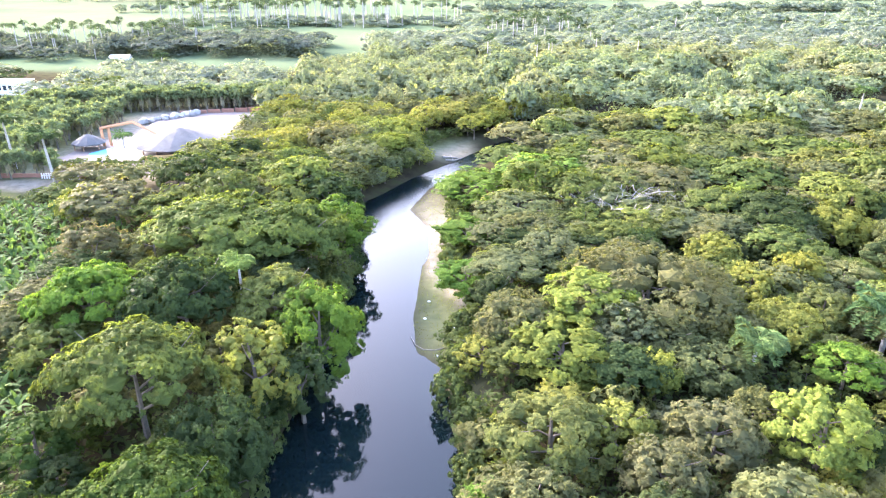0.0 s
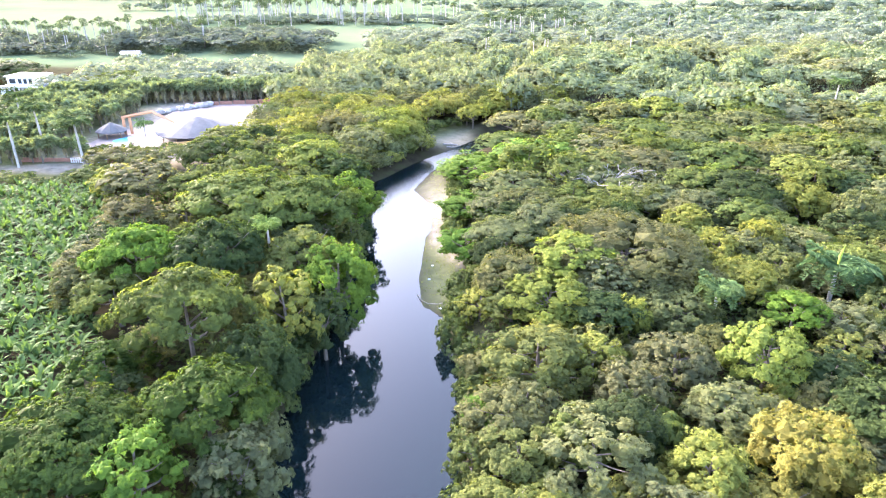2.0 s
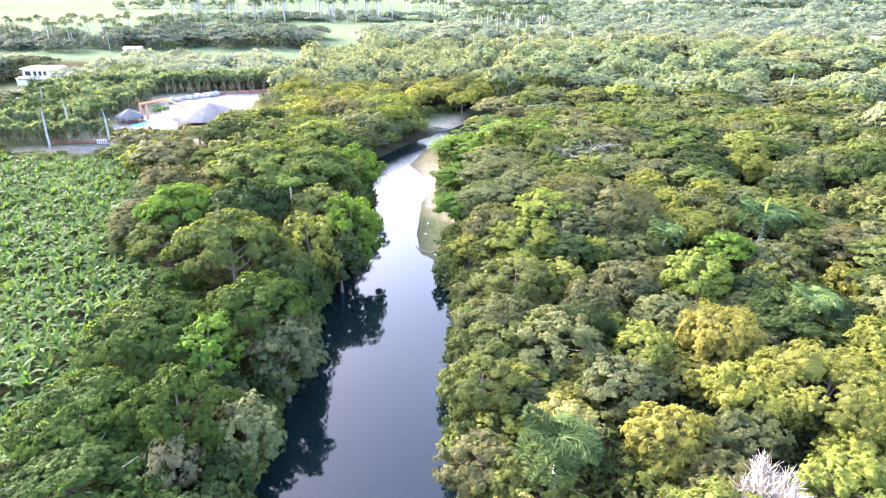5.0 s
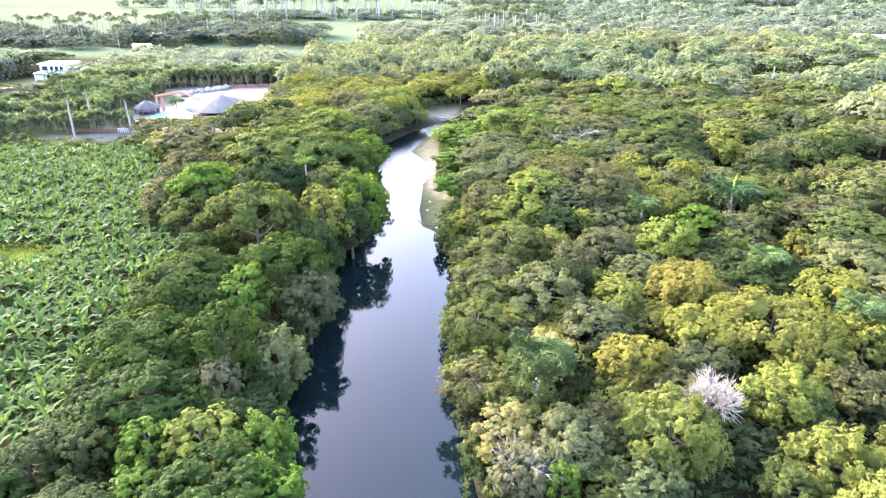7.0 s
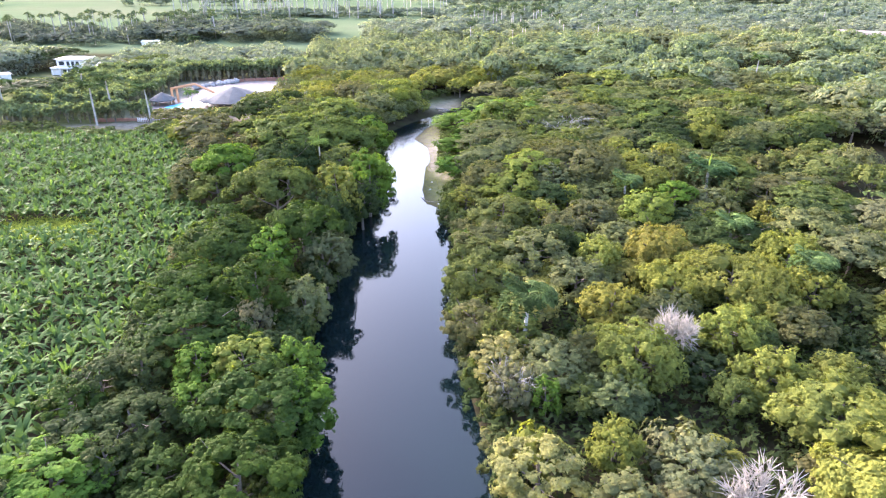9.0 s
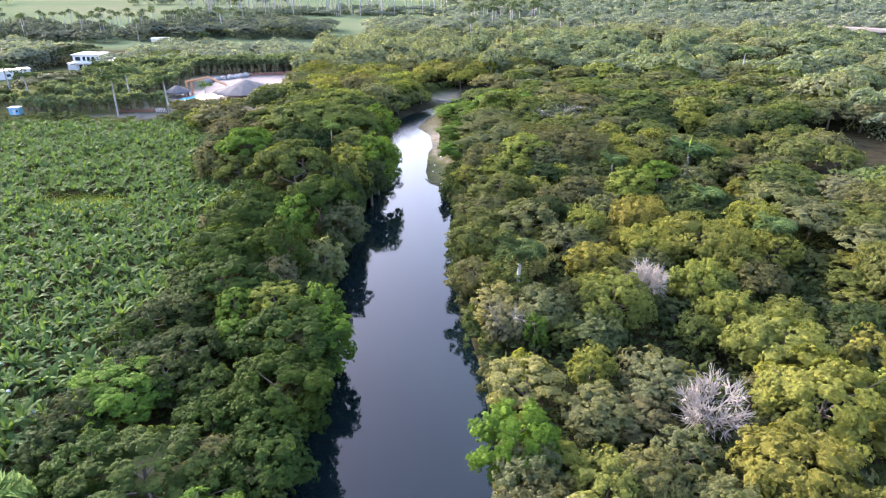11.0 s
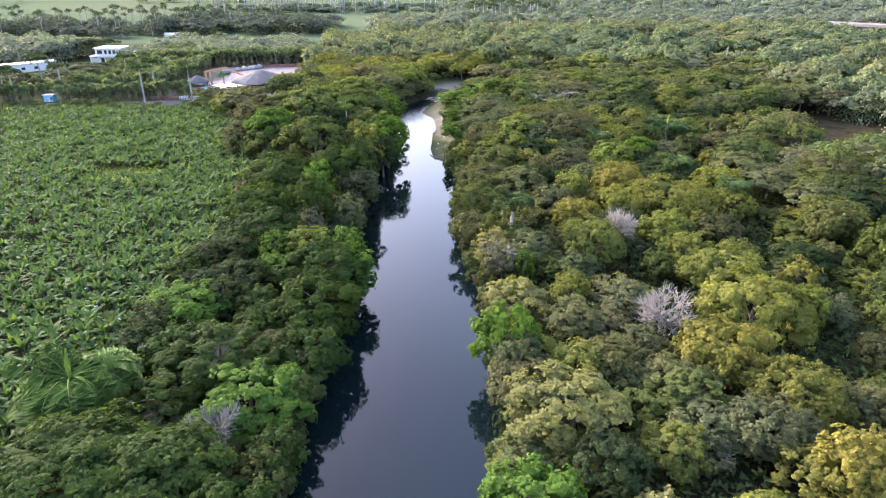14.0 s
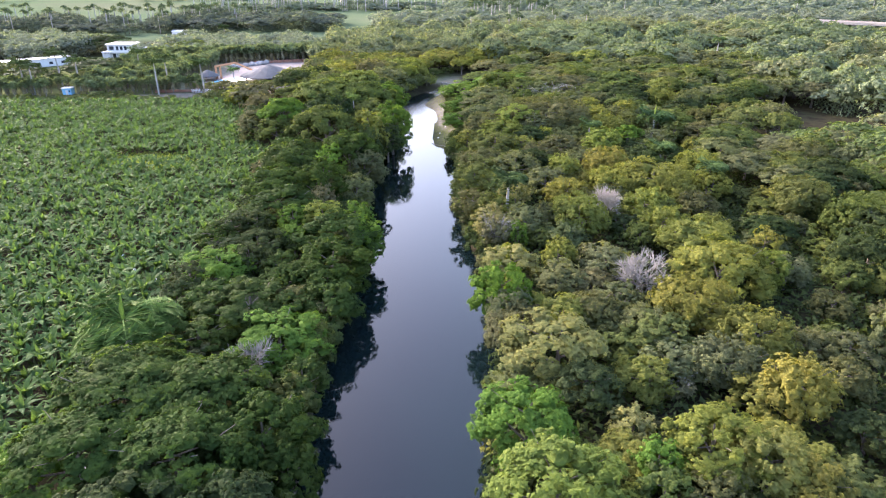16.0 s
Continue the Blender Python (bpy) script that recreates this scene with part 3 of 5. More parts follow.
plant_tree("broadleaf_tree", 5.4, 89.6, 4.7, 6.0, "B")
plant_tree("rain_tree", 16.1, 113.1, 7.8, 9.0, "S")
plant_tree("rain_tree", 25.1, 134.3, 10.3, 10.0, "B")
plant_tree("rain_tree", 12.2, 88.3, 6.5, 8.5, "S")
plant_tree("feathery_tree", 18.7, 94.5, 5.3, 9.0, "S")
plant_tree("rain_tree", 19.2, 149.7, 8.5, 8.0, "G")
plant_tree("rain_tree", 45.5, 123.5, 9.0, 11.0, "O")
plant_tree("twiggy_tree", 33.9, 114.8, 7.9, 9.5, "S")
plant_tree("twiggy_tree", 45.7, 116.0, 4.6, 9.0, "S")
plant_tree("rain_tree", 33.9, 139.7, 8.6, 10.5, "G")
plant_tree("rain_tree", 52.3, 111.2, 6.6, 10.5, "G")
plant_tree("rain_tree", 59.8, 106.0, 8.0, 11.0, "D")
plant_tree("rain_tree", 63.9, 125.7, 7.9, 11.5, "G")
plant_tree("rain_tree", 81.9, 127.0, 6.8, 11.0, "O")
plant_tree("rain_tree", 84.5, 144.7, 8.9, 11.0, "G")
plant_tree("rain_tree", 67.8, 147.9, 9.8, 11.0, "G")
plant_tree("rain_tree", 52.0, 151.3, 9.9, 11.0, "G")
plant_tree("feathery_tree", 28.8, 76.6, 11.1, 11.5, "O")
plant_tree("rain_tree", 21.0, 74.7, 6.0, 11.5, "L")
plant_tree("feathery_tree", 10.6, 71.7, 5.1, 9.5, "O")
plant_tree("broadleaf_tree", 15.4, 65.0, 6.2, 9.5, "Y")
plant_tree("broadleaf_tree", 6.1, 67.6, 3.1, 6.5, "Y")
plant_tree("broadleaf_tree", 24.4, 68.7, 3.8, 10.0, "S")
plant_tree("feathery_tree", 43.8, 91.4, 4.3, 10.0, "Y")
plant_tree("feathery_tree", 44.6, 80.7, 3.9, 9.5, "Y")
plant_tree("feathery_tree", 52.7, 82.6, 3.5, 10.5, "Y")
plant_tree("feathery_tree", 69.3, 102.2, 6.2, 10.0, "Y")
plant_tree("feathery_tree", 44.2, 70.2, 4.7, 9.0, "Y")
plant_tree("broadleaf_tree", 58.7, 81.6, 5.2, 9.0, "S")
plant_tree("rain_tree", 81.1, 105.5, 5.8, 11.0, "D")
plant_tree("rain_tree", 71.5, 88.2, 5.1, 10.0, "D")
plant_tree("rain_tree", 55.4, 93.8, 5.3, 10.0, "G")
plant_tree("feathery_tree", 25.3, 60.7, 2.5, 8.5, "Y")
plant_tree("feathery_tree", 37.5, 67.2, 2.3, 8.5, "Y")
plant_tree("feathery_tree", 32.2, 63.7, 5.5, 7.5, "S")
plant_tree("broadleaf_tree", 11.4, 49.9, 5.8, 10.0, "G")
plant_tree("broadleaf_tree", 17.9, 50.7, 3.4, 9.0, "Y")
plant_tree("feathery_tree", 20.6, 45.0, 3.8, 9.0, "O")
plant_tree("feathery_tree", 27.6, 50.0, 4.3, 9.0, "O")
plant_tree("broadleaf_tree", 37.3, 48.9, 4.7, 11.0, "L")
plant_tree("rain_tree", 46.6, 60.7, 3.9, 9.0, "B")
plant_tree("feathery_tree", 43.0, 46.2, 4.4, 8.5, "D")
plant_tree("feathery_tree", 29.7, 41.6, 4.2, 8.0, "S")
plant_tree("feathery_tree", 52.6, 59.5, 4.2, 8.0, "S")
plant_tree("feathery_tree", 8.6, 42.3, 3.6, 8.5, "O")
plant_tree("broadleaf_tree", 4.8, 42.6, 2.5, 7.0, "B")
plant_tree("weeping_tree", 18.5, 38.2, 3.9, 9.0, "D")
plant_tree("broadleaf_tree", 7.0, 34.6, 4.2, 8.5, "G")
plant_tree("broadleaf_tree", 3.0, 36.3, 2.1, 7.0, "G")
plant_tree("broadleaf_tree", 13.1, 37.4, 3.6, 8.5, "G")
plant_tree("feathery_tree", 34.8, 33.6, 3.4, 9.5, "Y")
plant_tree("feathery_tree", 24.9, 34.1, 2.7, 8.0, "Y")
plant_tree("feathery_tree", 34.3, 40.2, 3.0, 7.0, "S")
plant_tree("broadleaf_tree", 6.7, 40.0, 4.5, 8.5, "O")
plant_tree("broadleaf_tree", 4.3, 26.9, 4.3, 8.5, "G")
plant_tree("broadleaf_tree", 14.2, 34.1, 5.4, 9.5, "S")
plant_tree("broadleaf_tree", 19.0, 26.3, 4.3, 8.5, "S")
plant_tree("feathery_tree", 23.8, 32.0, 3.6, 9.5, "Y")
plant_tree("feathery_tree", 33.7, 33.9, 5.1, 10.0, "K")
plant_tree("feathery_tree", 40.3, 22.8, 7.3, 10.0, "K")
plant_tree("feathery_tree", 42.0, 16.6, 4.2, 9.0, "K")
plant_tree("feathery_tree", 32.3, 23.4, 4.9, 9.0, "Y")
plant_tree("feathery_tree", 21.3, 16.8, 4.0, 9.5, "K")
plant_tree("rain_tree", 47.1, 39.0, 7.0, 9.5, "D")
plant_tree("feathery_tree", 52.3, 29.7, 5.3, 10.0, "Y")
plant_tree("broadleaf_tree", 11.6, 18.4, 3.4, 9.5, "C")
plant_tree("broadleaf_tree", 2.9, 15.3, 3.8, 8.0, "O")
plant_tree("broadleaf_tree", 5.4, 12.4, 2.4, 8.0, "G")
plant_tree("broadleaf_tree", 5.5, 6.5, 3.1, 8.0, "C")
plant_tree("bare_tree", 26.2, 8.0, 3.3, 10.8, "W")
plant_tree("feathery_tree", 20.8, 4.2, 5.0, 10.0, "Y")
plant_tree("feathery_tree", 34.3, 9.7, 3.8, 9.5, "Y")
plant_tree("feathery_tree", 34.5, 0.2, 3.9, 9.5, "Y")
plant_tree("feathery_tree", 11.1, 4.0, 4.0, 8.5, "S")
plant_tree("twiggy_tree", 6.3, 0.9, 2.8, 8.0, "T")
plant_tree("feathery_tree", 17.4, -0.4, 3.8, 7.5, "S")
plant_tree("broadleaf_tree", 9.4, -1.3, 1.6, 8.0, "B")
plant_tree("broadleaf_tree", 29.0, 4.0, 3.3, 6.5, "D")
plant_tree("feathery_tree", 29.7, -1.7, 2.5, 7.5, "G")
plant_tree("feathery_tree", 44.8, 11.4, 3.7, 8.0, "O")
plant_tree("feathery_tree", 51.6, 21.3, 3.8, 9.0, "Y")
plant_tree("feathery_tree", 37.5, -7.5, 6.2, 9.5, "Y")
plant_tree("broadleaf_tree", 6.6, -12.3, 4.2, 8.0, "C")
plant_tree("broadleaf_tree", 4.0, -22.0, 4.2, 10.0, "B")
plant_tree("feathery_tree", 4.6, -25.1, 3.5, 8.0, "S")
plant_tree("bare_tree", 24.7, -17.8, 4.0, 9.0, "W")
plant_tree("feathery_tree", 21.3, -12.2, 3.9, 7.5, "S")
plant_tree("feathery_tree", 13.1, -17.2, 3.9, 7.5, "S")
plant_tree("feathery_tree", 14.5, -9.1, 2.7, 8.0, "Y")
plant_tree("broadleaf_tree", 35.9, -18.5, 7.1, 10.5, "Y")
plant_tree("feathery_tree", 28.2, -27.6, 5.5, 9.5, "K")
plant_tree("feathery_tree", 15.5, -26.8, 3.7, 8.0, "O")
plant_tree("broadleaf_tree", 10.7, -28.8, 2.8, 8.0, "Y")
plant_tree("feathery_tree", 3.3, -30.0, 2.8, 7.5, "S")
plant_tree("feathery_tree", 21.1, -30.2, 3.5, 7.5, "S")
plant_tree("rain_tree", 51.7, -1.3, 4.1, 8.0, "D")
plant_tree("feathery_tree", 43.9, -16.7, 3.1, 9.0, "Y")
plant_tree("broadleaf_tree", 8.6, -37.1, 6.5, 10.0, "C")
plant_tree("broadleaf_tree", 22.1, -33.2, 3.8, 8.0, "G")
plant_tree("feathery_tree", 32.9, -35.4, 4.7, 9.0, "K")
plant_tree("feathery_tree", 27.4, -39.7, 4.8, 8.0, "S")
plant_tree("feathery_tree", 31.7, -46.8, 3.8, 10.5, "K")
plant_tree("broadleaf_tree", 20.0, -53.8, 5.0, 9.5, "Y")
plant_tree("broadleaf_tree", 2.9, -50.3, 5.2, 10.0, "B")
plant_tree("rain_tree", 10.3, -43.9, 3.6, 8.5, "D")
plant_tree("weeping_tree", 3.9, -59.9, 5.6, 10.5, "L")
plant_tree("twiggy_tree", 20.6, -41.3, 2.9, 5.5, "S")
plant_tree("feathery_tree", 24.1, -56.4, 3.8, 9.0, "Y")
plant_tree("feathery_tree", 39.1, -43.6, 3.1, 8.0, "O")
plant_tree("broadleaf_tree", 36.2, -52.1, 3.3, 7.5, "D")
plant_tree("feathery_tree", 27.0, -59.0, 2.9, 8.0, "K")
plant_tree("broadleaf_tree", 13.6, -49.6, 2.3, 7.0, "C")
plant_tree("broadleaf_tree", 14.2, -55.6, 2.6, 8.0, "B")
plant_tree("broadleaf_tree", 13.5, -59.0, 2.7, 8.0, "G")
plant_tree("feathery_tree", 17.9, -59.4, 3.2, 7.5, "O")

# smaller trees and shrubs that close the gaps between the large crowns
rng = random.Random(5)
def covered(x, y, keep):
    return any((x - a) ** 2 + (y - b) ** 2 < (r * keep) ** 2 for a, b, r in TREES)


def fill(x0, x1, y0, y1, tries, forms, tones, rmin, rmax, tmin, tmax, keep=0.8, edge=1.5, limit=200):
    made = 0
    for _ in range(tries):
        x, y = rng.uniform(x0, x1), rng.uniform(y0, y1)
        if made >= limit or float(shore(x, y)) < edge or covered(x, y, keep):
            continue
        if gentle(x, y) > 0.35 and float(shore(x, y)) < (11 if y < 150 else 19):
            continue
        made += 1
        plant_tree(rng.choice(forms), x, y, rng.uniform(rmin, rmax), rng.uniform(tmin, tmax), rng.choice(tones))


fill(2, 62, -112, 60, 1700, ["feathery_tree", "broadleaf_tree", "feathery_tree", "shrub"], "SKOYKYOG", 2.6, 3.9, 5.5, 8, 0.66, 2.0, 150)
fill(4, 78, 60, 112, 900, ["rain_tree", "feathery_tree", "broadleaf_tree"], "GSODG", 3.0, 5.0, 7.0, 9.5, 0.7, 4.0, 70)
fill(58, 92, -60, 112, 600, ["rain_tree", "feathery_tree"], "GDOSG", 4.5, 7, 9, 11, 0.75, 4.0, 60)
fill(20, 125, 105, 185, 1200, ["rain_tree", "rain_tree", "broadleaf_tree"], "GGSSOGLGS", 5.0, 8.5, 8.5, 13, 0.8, 4.0, 95)
fill(-42, -18, -112, 60, 900, ["broadleaf_tree"], "MDDO", 2.6, 3.8, 6.5, 9, 0.7, 1.0, 64)
fill(-53, -18, 60, 150, 600, ["rain_tree", "broadleaf_tree"], "GGDO", 4.0, 6.5, 9, 12, 0.75, 2.0, 36)
fill(-50, 4, 150, 215, 700, ["feathery_tree", "rain_tree"], "YOSKG", 4.0, 6.0, 7, 9.5, 0.7, 7.0, 52)
fill(3, 80, -110, 100, 1500, ["shrub"], "SGODSG", 2.0, 3.2, 3.2, 5.5, 0.45, 2.0, 200)
fill(2, 50, 178, 226, 500, ["feathery_tree", "rain_tree", "broadleaf_tree"], "YSKGO", 4.5, 6.5, 7.5, 11, 0.7, 4.0, 30)
# bushes that hang over the water's edge
for k in range(64):
    y = -78 + k * 2.2 + rng.uniform(-0.7, 0.7)
    edge_x = float(np.interp(y, [q[1] for q in WATER_RIGHT[::-1]], [q[0] for q in WATER_RIGHT[::-1]]))
    if y < 66:
        plant_tree("shrub", edge_x + rng.uniform(0.6, 1.8), y, rng.uniform(1.6, 2.4), rng.uniform(2.4, 4.6), rng.choice("GOSDYD"))
for k in range(92):
    y = -78 + k * 2.25 + rng.uniform(-0.7, 0.7)
    edge_x = float(np.interp(y, [q[1] for q in WATER_LEFT[:16]], [q[0] for q in WATER_LEFT[:16]]))
    if y < 132:
        plant_tree("shrub" if k % 3 else "broadleaf_tree", edge_x - rng.uniform(0.2, 1.6), y, rng.uniform(2.0, 3.0), rng.uniform(3.5, 6.5) if k % 3 else rng.uniform(6, 8.5), rng.choice("DDGSGD"))
for k in range(44):
    y = 62 + k * 2.0
    x = float(np.interp(y, [62, 71, 79, 82, 87, 90, 100, 116, 129, 138, 150], [3.0, 3.6, 4.6, 7.4, 8.2, 6.4, 3.2, 4.8, 5.6, 5.0, 10]))
    plant_tree("shrub", x + rng.uniform(-1.2, 0.6), y, rng.uniform(1.7, 2.6), rng.uniform(2.4, 4.6), rng.choice("BGSBGL"))

# dense bushes over the bank below the beach, and trees behind the sand
for k, (x, y) in enumerate(((-17, 134), (-14.4, 138), (-12.6, 141.5), (-10.2, 145), (-8.4, 149), (-6.2, 152.5), (-4.0, 156), (-1.8, 159))):
    plant_tree("feathery_tree" if k % 3 else "broadleaf_tree", x - rng.uniform(0.3, 1.5), y + rng.uniform(0, 1.0), rng.uniform(2.8, 3.8), rng.uniform(4.5, 6.5), "SOSYSGSY"[k])
    plant_tree("feathery_tree", x - 5.5 + rng.uniform(-1, 1), y + 5.0, rng.uniform(3.6, 4.8), rng.uniform(7, 9), "YSYYSKYY"[k])
for x, y, r, top, form, tone in ((-3, 173, 3.0, 5.0, "shrub", "S"), (1, 181, 3.2, 5.0, "shrub", "S"), (6, 185, 3.0, 4.6, "shrub", "S"), (11, 188, 3.4, 5.5, "broadleaf_tree", "S"), (17, 190, 5.0, 9.5, "weeping_tree", "Y"),
                                 (8, 193, 4.6, 9.0, "feathery_tree", "Y"), (-1, 189, 5.0, 9.5, "feathery_tree", "Y"), (-8, 180, 4.6, 8.5, "feathery_tree", "Y"), (24, 197, 5.4, 10.5, "weeping_tree", "Y"), (3, 199, 5.0, 10, "feathery_tree", "K"), (14, 201, 5.0, 11, "weeping_tree", "S")):
    plant_tree(form, x, y, r, top, tone)

# low plants on the forest floor
r2 = np.random.default_rng(77)
px, py = r2.uniform(-48, 82, 190000), r2.uniform(-118, 120, 190000)
sh = shore(px, py)
keep = (sh > 0.4) & ~((gentle(px, py) > 0.25) & (sh < 10)) & ~((px < -40) & (py < 112)) & ~((px < -24) & (px > -37) & (py > -23) & (py < -13))
px, py = px[keep][:115000], py[keep][:115000]
m = len(px)
pz = ground_height(px, py) + r2.uniform(0.1, 2.4, m)
L = r2.uniform(0.6, 1.2, m)
v, f = blades(np.stack([px, py, pz], 1), r2.normal(0, 0.5, (m, 3)) + (0, 0, 1), r2.normal(0, 1, (m, 3)), L, L * r2.uniform(0.4, 0.7, m))
ob = tagged(new("undergrowth", mesh_np("undergrowth", v, f, LEAF)), "tangled dark green undergrowth on the forest floor", "undergrowth", kind="stuff")
ob.color = (0.058, 0.076, 0.030, 1)

# weeds and fallen leaves between the banana plants
m = 60000
px, py = r2.uniform(-165, -39, m), r2.uniform(-112, 124, m)
keep = (px > -50 - 0.75 * (py + 101)) & (shore(px, py) > 12) & ((px < -52) | (py < 60))
px, py = px[keep], py[keep]
m = len(px)
L = r2.uniform(0.5, 1.3, m)
v, f = sprays(np.stack([px, py, ground_height(px, py) + r2.uniform(0.05, 0.7, m)], 1), r2.normal(0, 0.5, (m, 3)) + (0, 0, 1), r2.normal(0, 1, (m, 3)), L, L * 0.35)
ob = tagged(new("field_weeds", mesh_np("field_weeds", v, f, LEAF)), "low weeds between rows of banana plants", "weeds", kind="stuff")
ob.color = (0.06, 0.095, 0.03, 1)

# grass in the clearing of the banana field
m = 9000
px, py = r2.normal(-73, 4.4, m), r2.normal(57, 2.6, m)
v, f = sprays(np.stack([px, py, ground_height(px, py) + 0.35], 1), r2.normal(0, 0.8, (m, 3)) + (0, 0, 0.8), r2.normal(0, 0.8, (m, 3)) + (0, 0, 0.5), r2.uniform(0.6, 1.2, m), 0.25)
ob = tagged(new("clearing_grass", mesh_np("clearing_grass", v, f, LEAF)), "yellow-green grass in a field clearing", "grass", kind="stuff")
ob.color = (0.19, 0.23, 0.06, 1)

# thin grass on the river bar
m = 16000
px, py = r2.uniform(-5, 13, m), r2.uniform(60, 150, m)
sh = shore(px, py)
keep = (sh > 0.3) & (gentle(px, py) > 0.2) & (r2.uniform(0, 1, m) < 0.25 + 0.75 * step(4, 12, sh))
px, py = px[keep], py[keep]
m = len(px)
v, f = sprays(np.stack([px, py, ground_height(px, py) + 0.1], 1), r2.normal(0, 1, (m, 3)) * (1, 1, 0.2), r2.normal(0, 0.4, (m, 3)) + (0, 0, 1), r2.uniform(0.2, 0.5, m), 0.1)
ob = tagged(new("bar_grass", mesh_np("bar_grass", v, f, LEAF)), "thin dry grass on the sandy river bar", "grass", kind="stuff")
ob.color = (0.20, 0.21, 0.08, 1)


# ---------------------------------------------------------------- banana field
def banana_leaf(rng, length, width, rise, points=5):
    """One long blade that arches over, folded along its midrib."""
    k = np.linspace(0, 1, points)
    out = length * (0.16 * k + rise[0] * k ** 2)
    up = length * (0.95 * k - rise[1] * k ** 2.3)
    w = width * np.interp(k, [0, 0.25, 0.5, 0.75, 1], [0.12, 0.9, 1.0, 0.75, 0.06]) * 0.5
    mid = np.stack([out, 0 * k, up], 1)
    lft = np.stack([out, w, up - 0.22 * w], 1)
    rgt = np.stack([out, -w, up - 0.22 * w], 1)
    v = np.concatenate([mid, lft, rgt])
    n = len(k)
    f = [(i, i + 1, n + i + 1, n + i) for i in range(n - 1)] + [(i + 1, i, 2 * n + i, 2 * n + i + 1) for i in range(n - 1)]
    return v, np.array(f)


rb = np.random.default_rng(9)
BLADES = [mesh_np("banana_leaf", *banana_leaf(rb, l, w, rise), BANANA_LEAF, True) for l, w, rise in ((2.5, 0.58, (0.58, 0.58)), (2.6, 0.58, (0.45, 0.32)), (2.3, 0.56, (0.70, 0.86)), (2.1, 0.46, (0.22, 0.10)))]
BLADE_GEO = [banana_leaf(rb, l, w, rise, 4) for l, w, rise in ((2.5, 0.58, (0.58, 0.58)), (2.6, 0.58, (0.45, 0.32)), (2.3, 0.56, (0.70, 0.86)), (2.1, 0.46, (0.22, 0.10)))]
STEM_MESH = mesh_np("banana_stem", *tubes([[((0, 0, -0.2), 0.16), ((0.02, 0, 0.8), 0.13), ((0, 0.03, 1.6), 0.08)]], 6), STEM, True)


def banana_edge(y):
    """Where the field ends against the riverside trees."""
    return np.interp(y, [-110, -46, -32, 16, 50, 66, 90, 112], [-42, -41, -39.5, -39, -42, -45, -51, -54])


spots = []
for iy in range(119):
    for ix in range(78):
        x, y = -38.0 - ix * 1.75 + rb.uniform(-0.7, 0.7), -112.0 + iy * 2.0 + rb.uniform(-0.7, 0.7)
        if x < banana_edge(y) and y < 122 - 0.06 * (x + 60) and x > max(-172, -50 - 0.75 * (y + 101)) and rb.uniform() > 0.04:
            if ((x + 73) / 8) ** 2 + ((y - 57) / 4.5) ** 2 < 1 or covered(x, y, 0.55):
                continue
            spots.append((x, y))
spots.sort(key=lambda s: abs(s[0] + 52) + 0.55 * abs(s[1] + 15))
rest_v, rest_f, n0 = [], [], 0
for i, (x, y) in enumerate(spots):
    z = float(ground_height(x, y))
    size, first = rb.uniform(0.8, 1.15), rb.uniform(0, 6.28)
    leaves_each = 9
    turns = [(first + b * 2.4 + rb.uniform(-0.3, 0.3), (b * 3 + int(rb.integers(4))) % 4, rb.uniform(0.85, 1.15)) for b in range(leaves_each)]
    if i < 200:
        thing = new("banana_plant", None)
        thing.matrix_basis = Matrix.Translation((x, y, z)) @ Matrix.Scale(size, 4)
        part("stem", STEM_MESH, thing)
        g = rb.uniform(0.8, 1.2)
        for a, kind, s in turns:
            leaf = part("leaf", BLADES[kind], thing, m=Matrix.Translation((0, 0, 1.45)) @ Matrix.Rotation(a, 4, "Z") @ Matrix.Scale(s, 4))
            leaf.color = (0.065 * g, 0.107 * g, 0.037 * g, 1)
        tagged(thing, "green banana plant with long arching leaves in a field", "banana plant", group="banana field")
    else:
        for a, kind, s in turns:
            v, f = BLADE_GEO[kind]
            ca, sa, s = math.cos(a), math.sin(a), s * size
            w = np.stack([x + s * (v[:, 0] * ca - v[:, 1] * sa), y + s * (v[:, 0] * sa + v[:, 1] * ca), z + 1.45 * size + s * v[:, 2]], 1)
            rest_v.append(w)
            rest_f.append(f + n0)
            n0 += len(v)
ob = tagged(new("banana_field", mesh_np("banana_field", np.concatenate(rest_v), np.concatenate(rest_f), BANANA_LEAF, True)), "dense rows of green banana plants", "banana field", kind="stuff")
ob.color = (0.067, 0.110, 0.038, 1)


